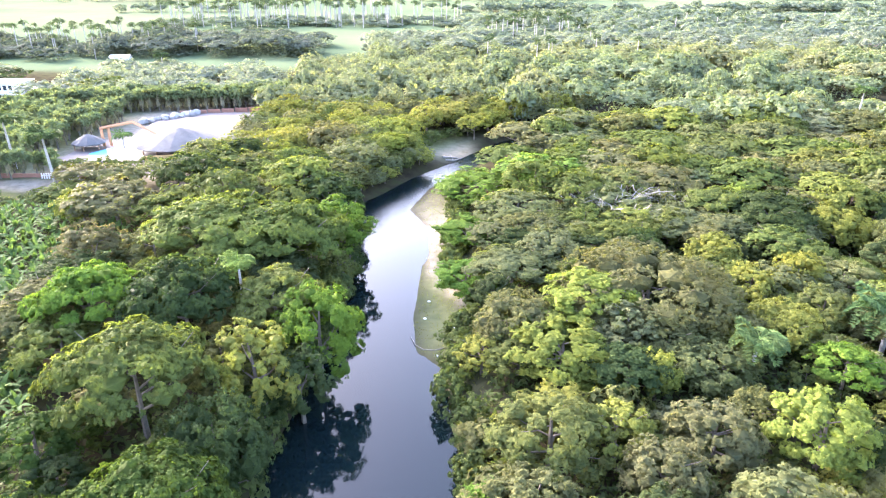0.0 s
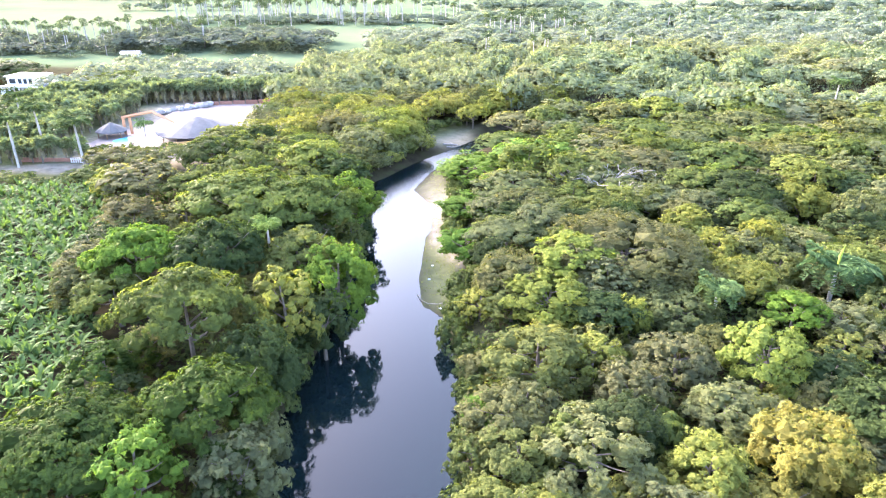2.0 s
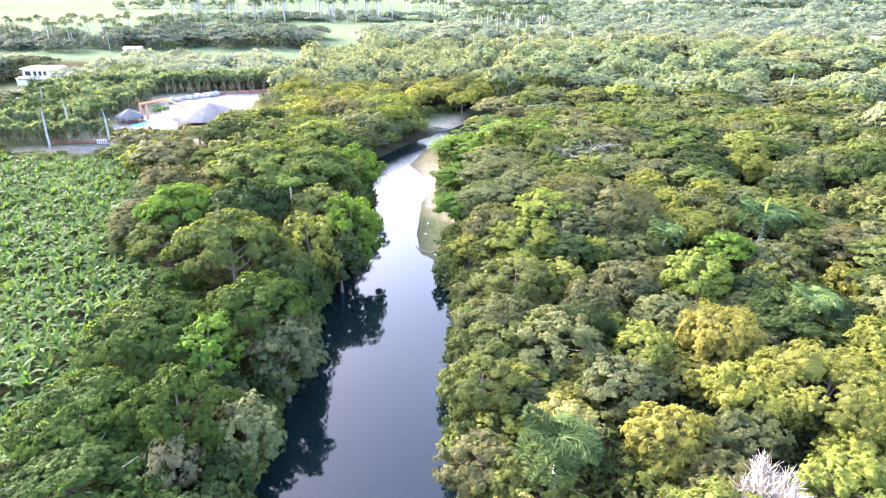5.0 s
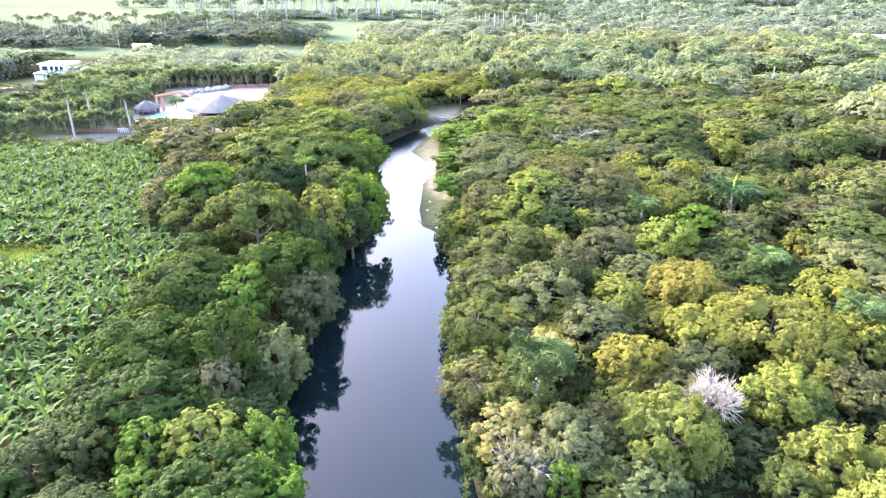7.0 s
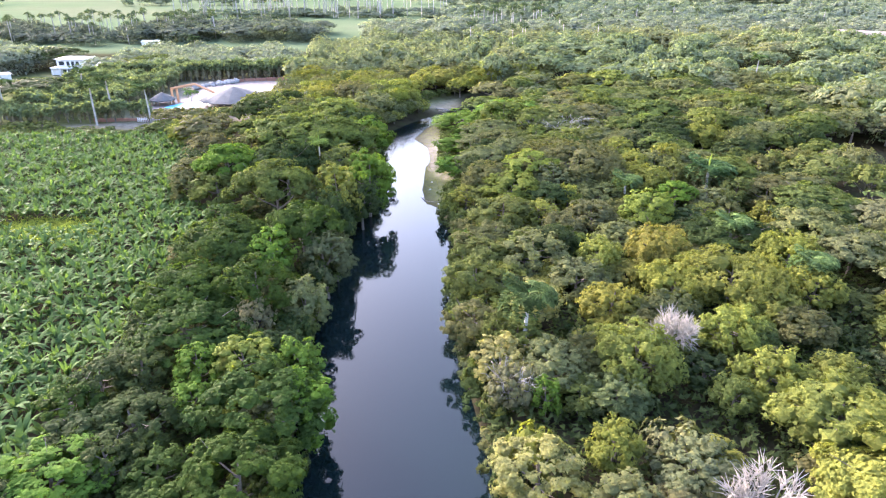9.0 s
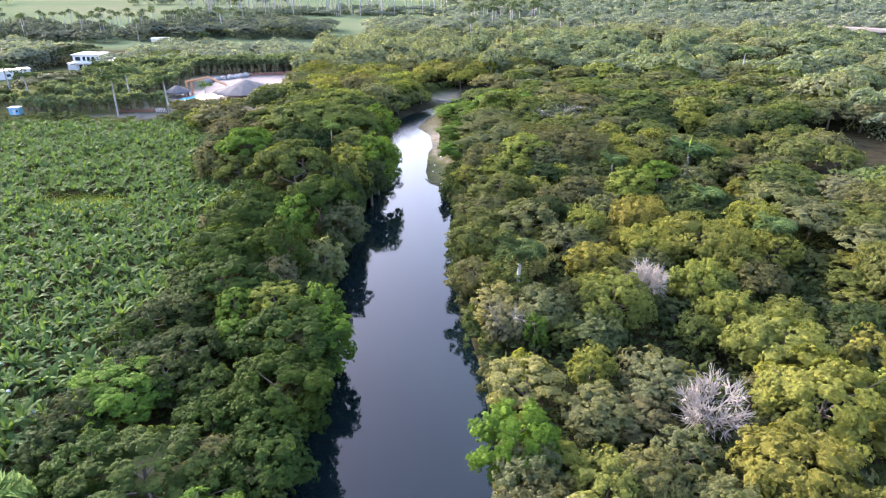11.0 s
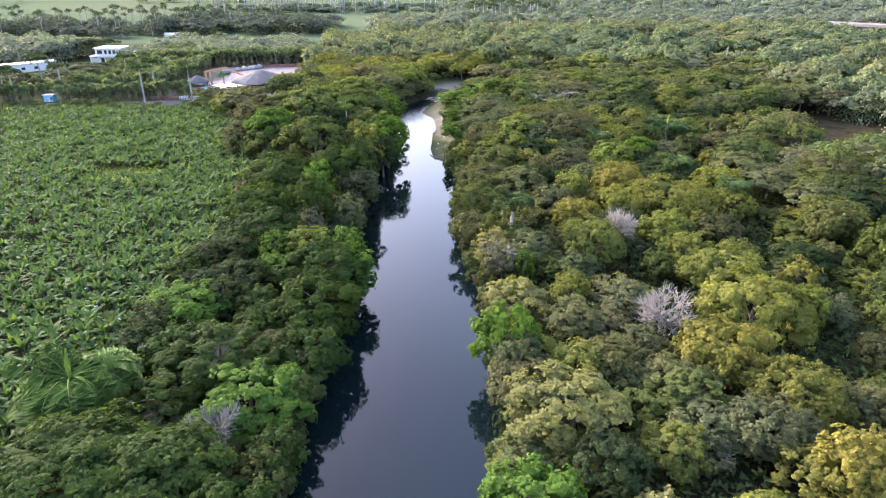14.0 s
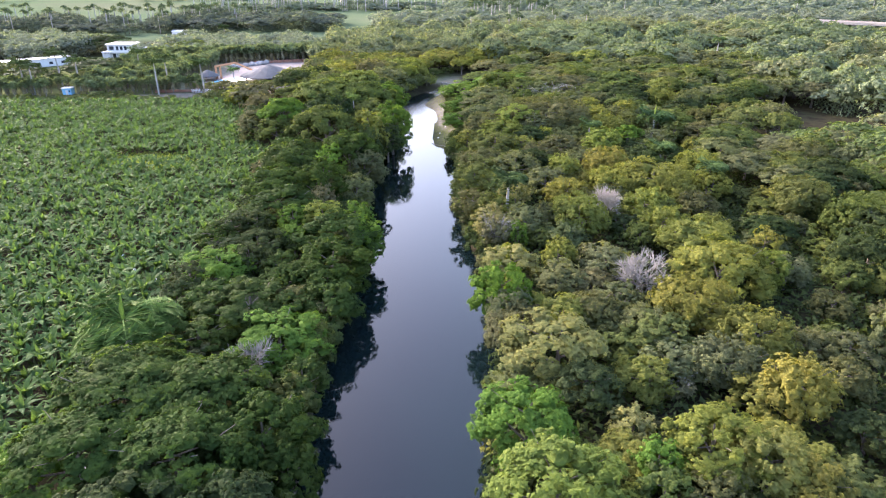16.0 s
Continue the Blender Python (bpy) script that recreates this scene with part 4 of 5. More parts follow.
# ---------------------------------------------------------------- palms
def frond(length, droop, pairs, leaflet, seed):
    """One feather frond: a bent midrib with two rows of leaflets."""
    rng = np.random.default_rng(seed)
    k = np.linspace(0.12, 1, pairs)
    out = length * (k - 0.18 * k ** 3)
    up = length * (0.55 * k - droop * k ** 2.2)
    p = np.stack([out, 0 * k, up], 1)
    at, ax, nn, ll = [], [], [], []
    for side in (1, -1):
        l = leaflet * (0.45 + 0.75 * np.sin(np.pi * np.clip(k * 0.9 + 0.08, 0, 1)))
        d = unit(np.stack([0.45 + 0 * k, side * (1 + 0 * k), -0.35 - 0.3 * k + rng.normal(0, 0.12, len(k))], 1))
        at.append(p + d * l[:, None] * 0.5)
        ax.append(d)
        nn.append(np.tile([0, 0, 1.0], (len(k), 1)) + rng.normal(0, 0.2, (len(k), 3)))
        ll.append(l)
    v, f = sprays(np.concatenate(at), np.concatenate(nn), np.concatenate(ax), np.concatenate(ll), 0.24 * leaflet + 0.06, 0.1)
    tv, tf = tubes([[(tuple(q), 0.045 * (1.1 - kk)) for q, kk in zip(np.concatenate([[[0, 0, 0]], p]), np.concatenate([[0], k]))]], 3)
    return np.concatenate([v, tv]), np.concatenate([f, tf + len(v)])


FRONDS = [mesh_np("frond", *frond(3.4, 0.62, 20, 1.05, 1), PALM_LEAF), mesh_np("frond", *frond(3.3, 0.95, 20, 1.05, 2), PALM_LEAF), mesh_np("frond", *frond(3.0, 0.15, 18, 0.95, 3), PALM_LEAF)]
SPEAR = mesh_np("spear", *tubes([[((0, 0, -0.2), 0.08), ((0, 0, 0.8), 0.13), ((0.15, 0, 1.7), 0.04)]], 5), PALM_LEAF)


def royal_palm(x, y, top, tone=(0.075, 0.125, 0.04), spread=1.0, spear=False, label="tall royal palm with pale trunk and feather crown", lean=0.0):
    rng = np.random.default_rng(int(abs(x * 77 + y * 13)))
    z = float(ground_height(x, y))
    tall = top - z
    thing = new("royal_palm", None)
    thing.matrix_basis = Matrix.Translation((x, y, z))
    bend = rng.normal(0, 0.025, 2) * tall + (lean * tall, 0)
    line = [((bend[0] * k * k, bend[1] * k * k, tall * k - 0.3 * (k == 0)), r * spread ** 0.5) for k, r in ((0, 0.30), (0.15, 0.24), (0.45, 0.25), (0.75, 0.20), (0.88, 0.16))]
    part("trunk", mesh_np("palm_trunk", *tubes([line], 8), PALM_BARK, True), thing)
    hub = Matrix.Translation((bend[0] * 0.88, bend[1] * 0.88, tall * 0.88 - 0.1))
    shaft = part("crownshaft", mesh_np("crownshaft", *tubes([[((0, 0, -0.1), 0.17), ((0, 0, 0.6), 0.19), ((0, 0, 1.5), 0.08)]], 6), PALM_LEAF, True), thing, "smooth green crownshaft", hub)
    shaft.color = (0.16, 0.25, 0.08, 1)
    for i in range(19):
        a, kind = i * 2.4 + rng.uniform(-0.2, 0.2), (0, 1, 1, 0, 2)[i % 5]
        ob = part("frond", FRONDS[kind], thing, m=hub @ Matrix.Translation((0, 0, 1.2)) @ Matrix.Rotation(a, 4, "Z") @ Matrix.Scale(spread * rng.uniform(0.88, 1.1), 4))
        g = rng.uniform(0.8, 1.2)
        ob.color = (tone[0] * g, tone[1] * g, tone[2] * g, 1)
    if spear:
        ob = part("spear_leaf", SPEAR, thing, "unopened lime-yellow spear leaf", hub @ Matrix.Translation((0, 0, 1.1)) @ Matrix.Scale(spread, 4))
        ob.color = (0.19, 0.25, 0.05, 1)
    return tagged(thing, label, "palm tree", group="palms")


royal_palm(-23.6, 72.8, 14.8, (0.13, 0.18, 0.045), 0.8, True, "palm with lime-yellow new leaf above riverside trees")
royal_palm(55.7, 67.8, 9.4, (0.05, 0.085, 0.034), 1.7, True, "dark green palm with yellow new leaf in woodland")
royal_palm(9.0, 11.2, 11.6, (0.055, 0.080, 0.028), 1.25, False, "palm with arching fronds and pale trunk near the river")
royal_palm(-42.6, -32.2, 8.6, (0.07, 0.115, 0.03), 2.1, True, "dark palm with lime spear leaf beside banana field")
for x, y, top in ((122.3, 183.6, 16.0), (47, 38, 9.5), (52, 24, 9.0), (37, 63, 8.5)):
    royal_palm(x, y, top, (0.085, 0.125, 0.045), 1.1, False, "grey-green palm rising out of dense woodland")
for x, y, top in ((-83.0, 139.5, 15.0), (-100.5, 142.5, 15.0), (-101.3, 156.0, 15.0), (-146.7, 146.7, 13.0), (-151.1, 149.1, 14.0), (-146.2, 166.0, 15.0), (-122.0, 182.7, 13.0), (-133.0, 153.0, 14.0)):
    royal_palm(x, y, top, (0.07, 0.10, 0.04), 1.4)
royal_palm(-79.5, 167.5, 7.0, (0.09, 0.14, 0.05), 0.9, False, "small palm standing beside the swimming pool")
royal_palm(-114.7, 290.3, 12.5, (0.05, 0.08, 0.04), 1.2, False, "dark royal palm at the edge of a field")

# squat palms with dry skirts, in dense rows round the pool
rp = np.random.default_rng(31)
def skirted(seed):
    rng = np.random.default_rng(seed)
    m = 120
    d = unit(rng.normal(0, 1, (m, 3)) + (0, 0, 0.4))
    leaves = sprays(d * 1.25 * (1, 1, 0.9) + (0, 0, 4.6), unit(rng.normal(0, 0.6, (m, 3)) + (0, 0, 1)), d + rng.normal(0, 0.2, (m, 3)), rng.uniform(1.2, 1.9, m), rng.uniform(0.45, 0.7, m))
    q = 70
    a = rng.uniform(0, 6.28, q)
    skirt = sprays(np.stack([np.cos(a) * 0.55, np.sin(a) * 0.55, rng.uniform(1.5, 3.9, q)], 1), np.stack([np.cos(a), np.sin(a), 0.3 + 0 * a], 1), np.tile([0, 0, -1.0], (q, 1)) + rng.normal(0, 0.2, (q, 3)), rng.uniform(0.9, 1.5, q), 0.4)
    return mesh_np("fan_leaves", *leaves, PALM_LEAF), mesh_np("dry_skirt", *skirt, PALM_LEAF)
SKIRTED = [skirted(s) for s in (1, 2, 3)]
SHORT_TRUNK = mesh_np("short_trunk", *tubes([[((0, 0, -0.2), 0.22), ((0, 0, 2.0), 0.17), ((0, 0, 4.4), 0.15)]], 6), DULL_BARK)


def skirted_palm(x, y, s):
    thing = new("skirted_palm", None)
    thing.matrix_basis = Matrix.Translation((x, y, float(ground_height(x, y)))) @ Matrix.Rotation(rp.uniform(0, 6.28), 4, "Z") @ Matrix.Scale(s, 4)
    leaves, skirt = SKIRTED[int(rp.integers(3))]
    part("trunk", SHORT_TRUNK, thing)
    ob = part("crown", leaves, thing)
    g = rp.uniform(0.8, 1.2)
    ob.color = (0.135 * g, 0.16 * g, 0.088 * g, 1)
    ob = part("skirt", skirt, thing, "dry brown hanging leaves")
    ob.color = (0.19 * g, 0.17 * g, 0.12 * g, 1)
    tagged(thing, "squat fan palm with dry skirt in a dense row", "palm tree", group="palms round the pool")


for row in range(4):
    for i in range(27):
        skirted_palm(-130 + i * 3.0 + rp.uniform(-0.7, 0.7), 217 + row * 3.2 + i * 0.35 + rp.uniform(-0.7, 0.7), rp.uniform(1.1, 1.35))
for row in range(13):
    for i in range(11):
        x, y = -132 + i * 3.5 + rp.uniform(-1, 1), 158 + row * 4.2 + rp.uniform(-1, 1)
        if x < -98 + max(0, y - 178) * 0.32:
            skirted_palm(x, y, rp.uniform(1.0, 1.35))
for row in range(3):
    for i in range(23):
        x = -160 + i * 2.9 + rp.uniform(-0.6, 0.6)
        if not (-140 < x < -129 and row < 2) and not (x > -112 and row == 0):
            skirted_palm(x, 141.5 + row * 4.5 + rp.uniform(-1.2, 1.2) - 0.03 * (x + 100), rp.uniform(0.85, 1.15))
for i in range(6):
    skirted_palm(-97 + i * 2.2, 147 + rp.uniform(-2, 3), rp.uniform(0.9, 1.15))

# shrubs and trees between field, lane and pool
for x, y, r, top, form, tone in ((-136, 178, 13, 10.5, "rain_tree", "D"), (-156, 166, 9, 9, "broadleaf_tree", "D"), (-176, 175, 10, 10, "broadleaf_tree", "G"), (-112, 136, 4, 5, "shrub", "G"), (-120, 137, 4, 5, "shrub", "D"),
                                 (-76, 140, 6, 7.5, "broadleaf_tree", "O"), (-68, 137, 6, 8, "broadleaf_tree", "O"), (-62, 146, 5, 6.5, "rain_tree", "G"), (-52, 152, 7, 9, "feathery_tree", "Y"),
                                 (-76, 131, 4.5, 6, "broadleaf_tree", "G"), (-48, 176, 6, 8, "feathery_tree", "O"), (-50, 186, 6, 7, "twiggy_tree", "S"), (-46, 200, 7, 9, "feathery_tree", "K"), (-45, 212, 7, 9, "broadleaf_tree", "S"),
                                 (-170, 262, 12, 11, "rain_tree", "D"), (-186, 250, 11, 11, "broadleaf_tree", "D"), (-150, 200, 8, 7, "broadleaf_tree", "G"), (-128, 238, 8, 9, "broadleaf_tree", "G"), (-118, 244, 8, 10, "broadleaf_tree", "G")):
    plant_tree(form, x, y, r, top, tone, site="near the pool park")
for i in range(12):
    plant_tree("shrub", -93 + i * 2.6, 156.5 + rp.uniform(-1.2, 0.8), rp.uniform(1.5, 2.2), rp.uniform(3.6, 4.8), "GOGSG"[i % 5], site="beside the pool deck")
for i in range(30):
    plant_tree("shrub", -168 + i * 3.4 + rp.uniform(-1, 1), 131 + rp.uniform(-3.5, 2.5) - 0.03 * (i * 3.4 - 68), rp.uniform(1.8, 3.0), rp.uniform(3.4, 5.2), "GDOGS"[i % 5], site="at the edge of a banana field")

vs, fs, n0 = [], [], 0
for x, y, r, top, (radius, height, wood, leaves) in JOINED:
    v = np.empty(len(leaves.vertices) * 3, np.float32)
    leaves.vertices.foreach_get("co", v)
    f = np.empty(len(leaves.loops), np.int32)
    leaves.loops.foreach_get("vertex_index", f)
    base = float(ground_height(x, y)) - 0.05
    a = rp.uniform(0, 6.28)
    v = v.reshape(-1, 3) * (r / radius, r / radius, (top - base) / height)
    vs.append(np.stack([x + v[:, 0] * math.cos(a) - v[:, 1] * math.sin(a), y + v[:, 0] * math.sin(a) + v[:, 1] * math.cos(a), base + v[:, 2]], 1))
    fs.append(f.reshape(-1, 3) + n0)
    n0 += len(v)
ob = tagged(new("shrubs", mesh_np("shrubs", np.concatenate(vs), np.concatenate(fs), LEAF)), "green bushy shrubs filling gaps in the woodland", "shrubs", kind="stuff")
ob.color = (0.078, 0.100, 0.036, 1)

# ---------------------------------------------------------------- pool park
def thatched_roof(name, x, y, z_eave, z_top, rx, ry, sides, posts, label, turn=0.0):
    thing = new(name, None)
    thing.matrix_basis = Matrix.Translation((x, y, 2.0)) @ Matrix.Rotation(turn, 4, "Z")
    bm = bmesh.new()
    rings = []
    for k, (rr, zz) in enumerate(((1.0, z_eave - 2.25), (1.02, z_eave - 2.0), (0.7, z_eave - 2 + (z_top - z_eave) * 0.36), (0.36, z_eave - 2 + (z_top - z_eave) * 0.72), (0.06, z_top - 2))):
        rings.append([bm.verts.new((rr * rx * math.cos(i / sides * 6.2832), rr * ry * math.sin(i / sides * 6.2832), zz)) for i in range(sides)])
    for a, b in zip(rings, rings[1:]):
        for i in range(sides):
            bm.faces.new((a[i], a[(i + 1) % sides], b[(i + 1) % sides], b[i]))
    bm.faces.new(rings[-1])
    bm.faces.new(rings[0][::-1])
    part("roof", bm_mesh("thatch_roof", bm, THATCH), thing)
    for i in range(posts):
        a = (i + 0.5) / posts * 6.2832
        part("post", mesh_np("post", *tubes([[((rx * 0.85 * math.cos(a), ry * 0.85 * math.sin(a), -0.1), 0.16), ((rx * 0.85 * math.cos(a), ry * 0.85 * math.sin(a), z_eave - 2.1), 0.14)]], 6), WOOD), thing)
    return tagged(thing, label, "pavilion")


deck = tagged(new("pavement", box_mesh("pool_deck", CONCRETE, (-94, 160, 1.5, -56, 182, 2.42), (-86, 182, 1.5, -54, 218, 2.42), bevel=0)), "pale concrete deck round a swimming pool", "pavement", kind="structure")
bm = bmesh.new()
edge = [bm.verts.new((-81 + 7.5 * math.cos(a) * (1 + 0.15 * math.sin(2 * a)), 171 + 5.5 * math.sin(a) + 2.5 * math.cos(a), 2.45)) for a in np.linspace(0, 6.2832, 32, endpoint=False)]
bm.faces.new(edge)
r = bmesh.ops.extrude_face_region(bm, geom=bm.faces[:])
bmesh.ops.translate(bm, verts=[q for q in r["geom"] if isinstance(q, bmesh.types.BMVert)], vec=(0, 0, -0.6))
bmesh.ops.recalc_face_normals(bm, faces=bm.faces[:])
tagged(new("swimming_pool", bm_mesh("pool", bm, POOL)), "curved turquoise swimming pool set in pale concrete", "pool")
big = thatched_roof("pavilion", -66, 171, 4.6, 8.4, 11.5, 10.0, 14, 10, "large open pavilion with grey thatched roof", 0.3)
part("low_wall", box_mesh("low_wall", OCHRE, (-8.5, -9.0, 0.3, 3.0, -8.6, 1.6)), big, "ochre low wall")
thatched_roof("hut", -91, 172.5, 4.2, 6.4, 4.3, 4.0, 10, 6, "small open hut with grey thatched roof")
gate = new("portal_frame", None)
gate.matrix_basis = Matrix.Translation((-88.4, 175.2, 2.0))
for name, a, b in (("post", (0, 0, -0.1), (0, 0, 5.1)), ("post", (1.6, 0.6, -0.1), (1.6, 0.6, 5.1)), ("beam", (-0.4, 0, 5.2), (7.2, 3.2, 6.2)), ("sloping_beam", (7.2, 3.2, 6.2), (15.5, -1.0, 3.6)), ("post", (15.3, -0.9, -0.1), (15.3, -0.9, 3.7))):
    part(name, mesh_np("timber", *tubes([[(a, 0.42), (b, 0.42)]], 4), ORANGE), gate)
tagged(gate, "orange painted angular portal frame over the pool", "portal")
rr = random.Random(8)
for i in range(34):
    x, y = -88 + i * 0.36 + rr.uniform(-1.5, 1.5), 204 + i * 0.36 + rr.uniform(-2, 2)
    bm = bmesh.new()
    bmesh.ops.create_icosphere(bm, subdivisions=2, radius=1.0)
    for q in bm.verts:
        q.co *= 1 + 0.35 * noise.noise(q.co * 1.3 + Vector((i * 7, 0, 0)))
    s = rr.uniform(0.7, 1.6)
    ob = new("boulder", bm_mesh("boulder", bm, ROCK))
    ob.matrix_basis = Matrix.Translation((x, y, 2.4 + s * 0.35)) @ Matrix.Rotation(rr.uniform(0, 6), 4, "Z") @ Matrix.Diagonal((s, s * 0.8, s * 0.7, 1))
    tagged(ob, "grey-white rounded boulder heaped beside the pool", "rock", group="boulders")
wall = new("garden_wall", None)
for i in range(8):
    part("wall_panel", box_mesh("wall_panel", TERRACOTTA, (-82 + i * 4.2, 215.4 + i * 1.1, 2, -82 + i * 4.2 + 4.1, 215.9 + i * 1.1, 3.5)), wall)
tagged(wall, "low terracotta garden wall behind the pool deck", "wall")
wall = new("garden_wall", None)
for i in range(8):
    part("wall_panel", box_mesh("wall_panel", TERRACOTTA, (-104 + i * 3.1, 148.2 - i * 0.2, 2, -104 + i * 3.1 + 3.0, 148.6 - i * 0.2, 3.1)), wall)
tagged(wall, "low reddish wall along a sandy lane", "wall")
fence = new("fence", None)
for i in range(16):
    part("picket", box_mesh("picket", WHITE_PAINT, (-90 + i * 0.55, 146.6, 1.9, -90 + i * 0.55 + 0.3, 146.7, 3.5), bevel=0.02), fence)
part("rail", box_mesh("rail", WHITE_PAINT, (-90, 146.72, 2.9, -81.2, 146.8, 3.05), bevel=0.01), fence)
tagged(fence, "white picket fence along a sandy lane", "fence")

cabin = new("cabin", None)
cabin.matrix_basis = Matrix.Translation((-134.5, 146.5, 1.95))
part("wall", box_mesh("cabin_wall", BLUE_PAINT, (-1.6, -1.3, 0, 1.6, 1.3, 2.5)), cabin)
part("roof", box_mesh("cabin_roof", METAL_ROOF, (-1.9, -1.6, 2.502, 1.9, 1.6, 2.68)), cabin, "pale flat metal roof")
part("door", box_mesh("cabin_door", WHITE_PAINT, (-0.4, -1.36, 0.05, 0.45, -1.302, 2.0)), cabin)
part("window", box_mesh("cabin_window", DARK_VOID, (0.75, -1.34, 1.1, 1.3, -1.302, 1.8), bevel=0.01), cabin)
tagged(cabin, "small pale blue cabin beside the banana field", "cabin")

villa = new("villa", None)
villa.matrix_basis = Matrix.Translation((-152.5, 243, 1.95)) @ Matrix.Rotation(radians(-6), 4, "Z")
part("wall", box_mesh("lower_storey", WHITE_PAINT, (-5.5, -3, 0, 6.5, 6, 3.1), (-8.5, -4, 0, -5.5, -3.4, 2.6)), villa)
part("terrace_slab", box_mesh("terrace", WHITE_PAINT, (-8.6, -5.2, 3.102, 9.0, 6.2, 3.45)), villa)
part("upper_wall", box_mesh("upper_storey", WHITE_PAINT, (-6.4, -3.2, 3.452, 5.4, 5.6, 6.6)), villa)
part("roof", box_mesh("flat_roof", WHITE_PAINT, (-6.9, -3.9, 6.602, 6.2, 6.0, 6.95)), villa, "flat white roof slab")
part("side_roof", box_mesh("side_roof", METAL_ROOF, (6.22, -2.2, 4.6, 10.5, 5.0, 4.8)), villa, "pale flat canopy")
for x in (-8.2, -4.6, -1.2, 2.4, 6.0, 8.7):
    part("column", box_mesh("column", WHITE_PAINT, (x - 0.22, -5.0, 0, x + 0.22, -4.6, 3.1)), villa)
for x in (-5.4, -1.9, 0.2, 2.3):
    win = part("window", box_mesh("window_glass", DARK_VOID, (x, -3.26, 4.2, x + (2.4 if x < -5 else 1.3), -3.203, 5.9), bevel=0.01), villa)
    part("frame", box_mesh("window_frame", WHITE_PAINT, (x - 0.1, -3.3, 4.08, x + (2.5 if x < -5 else 1.4), -3.262, 4.2), bevel=0.005), win)
for x in (-4.2, -0.6, 3.0):
    part("doorway", box_mesh("dark_doorway", DARK_VOID, (x, -3.06, 0.05, x + 2.6, -3.003, 2.4), bevel=0.01), villa)
tagged(villa, "two-storey white modern villa with flat roof", "house")

shed = new("long_building", None)
shed.matrix_basis = Matrix.Translation((-182, 214, 1.95)) @ Matrix.Rotation(radians(38), 4, "Z")
part("wall", box_mesh("white_wall", WHITE_PAINT, (-26, -3, 0, 15, 3, 3.6)), shed)
part("roof", box_mesh("white_roof", METAL_ROOF, (-26.4, -3.5, 3.602, 15.4, 3.4, 3.85)), shed)
for x in range(-24, 14, 5):
    part("window", box_mesh("window", DARK_VOID, (x, -3.06, 1.2, x + 1.5, -3.003, 2.3), bevel=0.01), shed)
tagged(shed, "long low white building among palms", "building")

barn = new("barn", None)
barn.matrix_basis = Matrix.Translation((-159.5, 352, 1.95)) @ Matrix.Diagonal((0.8, 0.8, 0.6, 1))
part("wall", box_mesh("barn_wall", WHITE_PAINT, (-6, -3, 0, 6, 3, 2.6)), barn)
bm = bmesh.new()
prof = [(-3.5, 2.5), (0, 4.2), (3.5, 2.5), (0, 4.0)]
ends = [[bm.verts.new((sx * 6.5, py_, pz_ + 0.12)) for py_, pz_ in prof] for sx in (-1, 1)]
for i in range(4):
    bm.faces.new((ends[0][i], ends[0][(i + 1) % 4], ends[1][(i + 1) % 4], ends[1][i]))
bm.faces.new(ends[0][::-1])
bm.faces.new(ends[1])
part("roof", bm_mesh("barn_roof", bm, METAL_ROOF), barn, "white pitched metal roof")
tagged(barn, "white barn with pitched roof at the field edge", "barn")

bridge = new("road_bridge", None)
bridge.matrix_basis = Matrix.Translation((262, 337, 1.95)) @ Matrix.Rotation(radians(-39), 4, "Z")
part("deck", box_mesh("bridge_deck", PINK_ROOF, (-75, -4.2, 4.9, 75, 4.2, 5.7)), bridge, "pale pinkish concrete deck")
for side in (-4.35, 4.05):
    part("parapet", box_mesh("parapet", PINK_ROOF, (-75, side, 5.702, 75, side + 0.3, 6.6)), bridge)
for i in range(9):
    part("pier", box_mesh("pier", CONCRETE, (-69 + i * 17, -3.0, -0.2, -67.6 + i * 17, 3.0, 4.3), (-69.8 + i * 17, -4.0, 4.302, -66.8 + i * 17, 4.0, 4.898)), bridge)
tagged(bridge, "long low concrete road bridge among distant trees", "bridge")
tower = new("white_building", None)
tower.matrix_basis = Matrix.Translation((92, 480, 1.95)) @ Matrix.Scale(0.6, 4)
part("wall", box_mesh("white_block", WHITE_PAINT, (-4, -4, 0, 4, 4, 9.5)), tower)
part("roof", box_mesh("white_top", METAL_ROOF, (-4.4, -4.4, 9.502, 4.4, 4.4, 9.9)), tower)
for z in (1.5, 4.5, 7):
    part("window", box_mesh("window", DARK_VOID, (-2, -4.06, z, 2, -4.003, z + 1.4), bevel=0.01), tower)
tagged(tower, "small white block among distant trees", "building")

# ---------------------------------------------------------------- far woods, palm groves, hedges
def far_crown(form, seed, count, leaf, per=5, thin=1):
    """A simple crown over a skirt of undergrowth that reaches the ground."""
    v, f = crown(form, 7.0, 10.0, count, seed, leaf, per, OCTA, thin)
    rng = np.random.default_rng(seed)
    m = count // 4
    a, r = rng.uniform(0, 6.28, m), 6.2 * np.sqrt(rng.uniform(0.1, 1, m))
    low = blades(np.stack([r * np.cos(a), r * np.sin(a), rng.uniform(0.2, 5.5, m)], 1), np.stack([np.cos(a), np.sin(a), 0.7 + 0 * a], 1), rng.normal(0, 1, (m, 3)), 0.5 * leaf, 0.4 * leaf)
    return np.concatenate([v, low[0]]), np.concatenate([f, low[1] + len(v)])


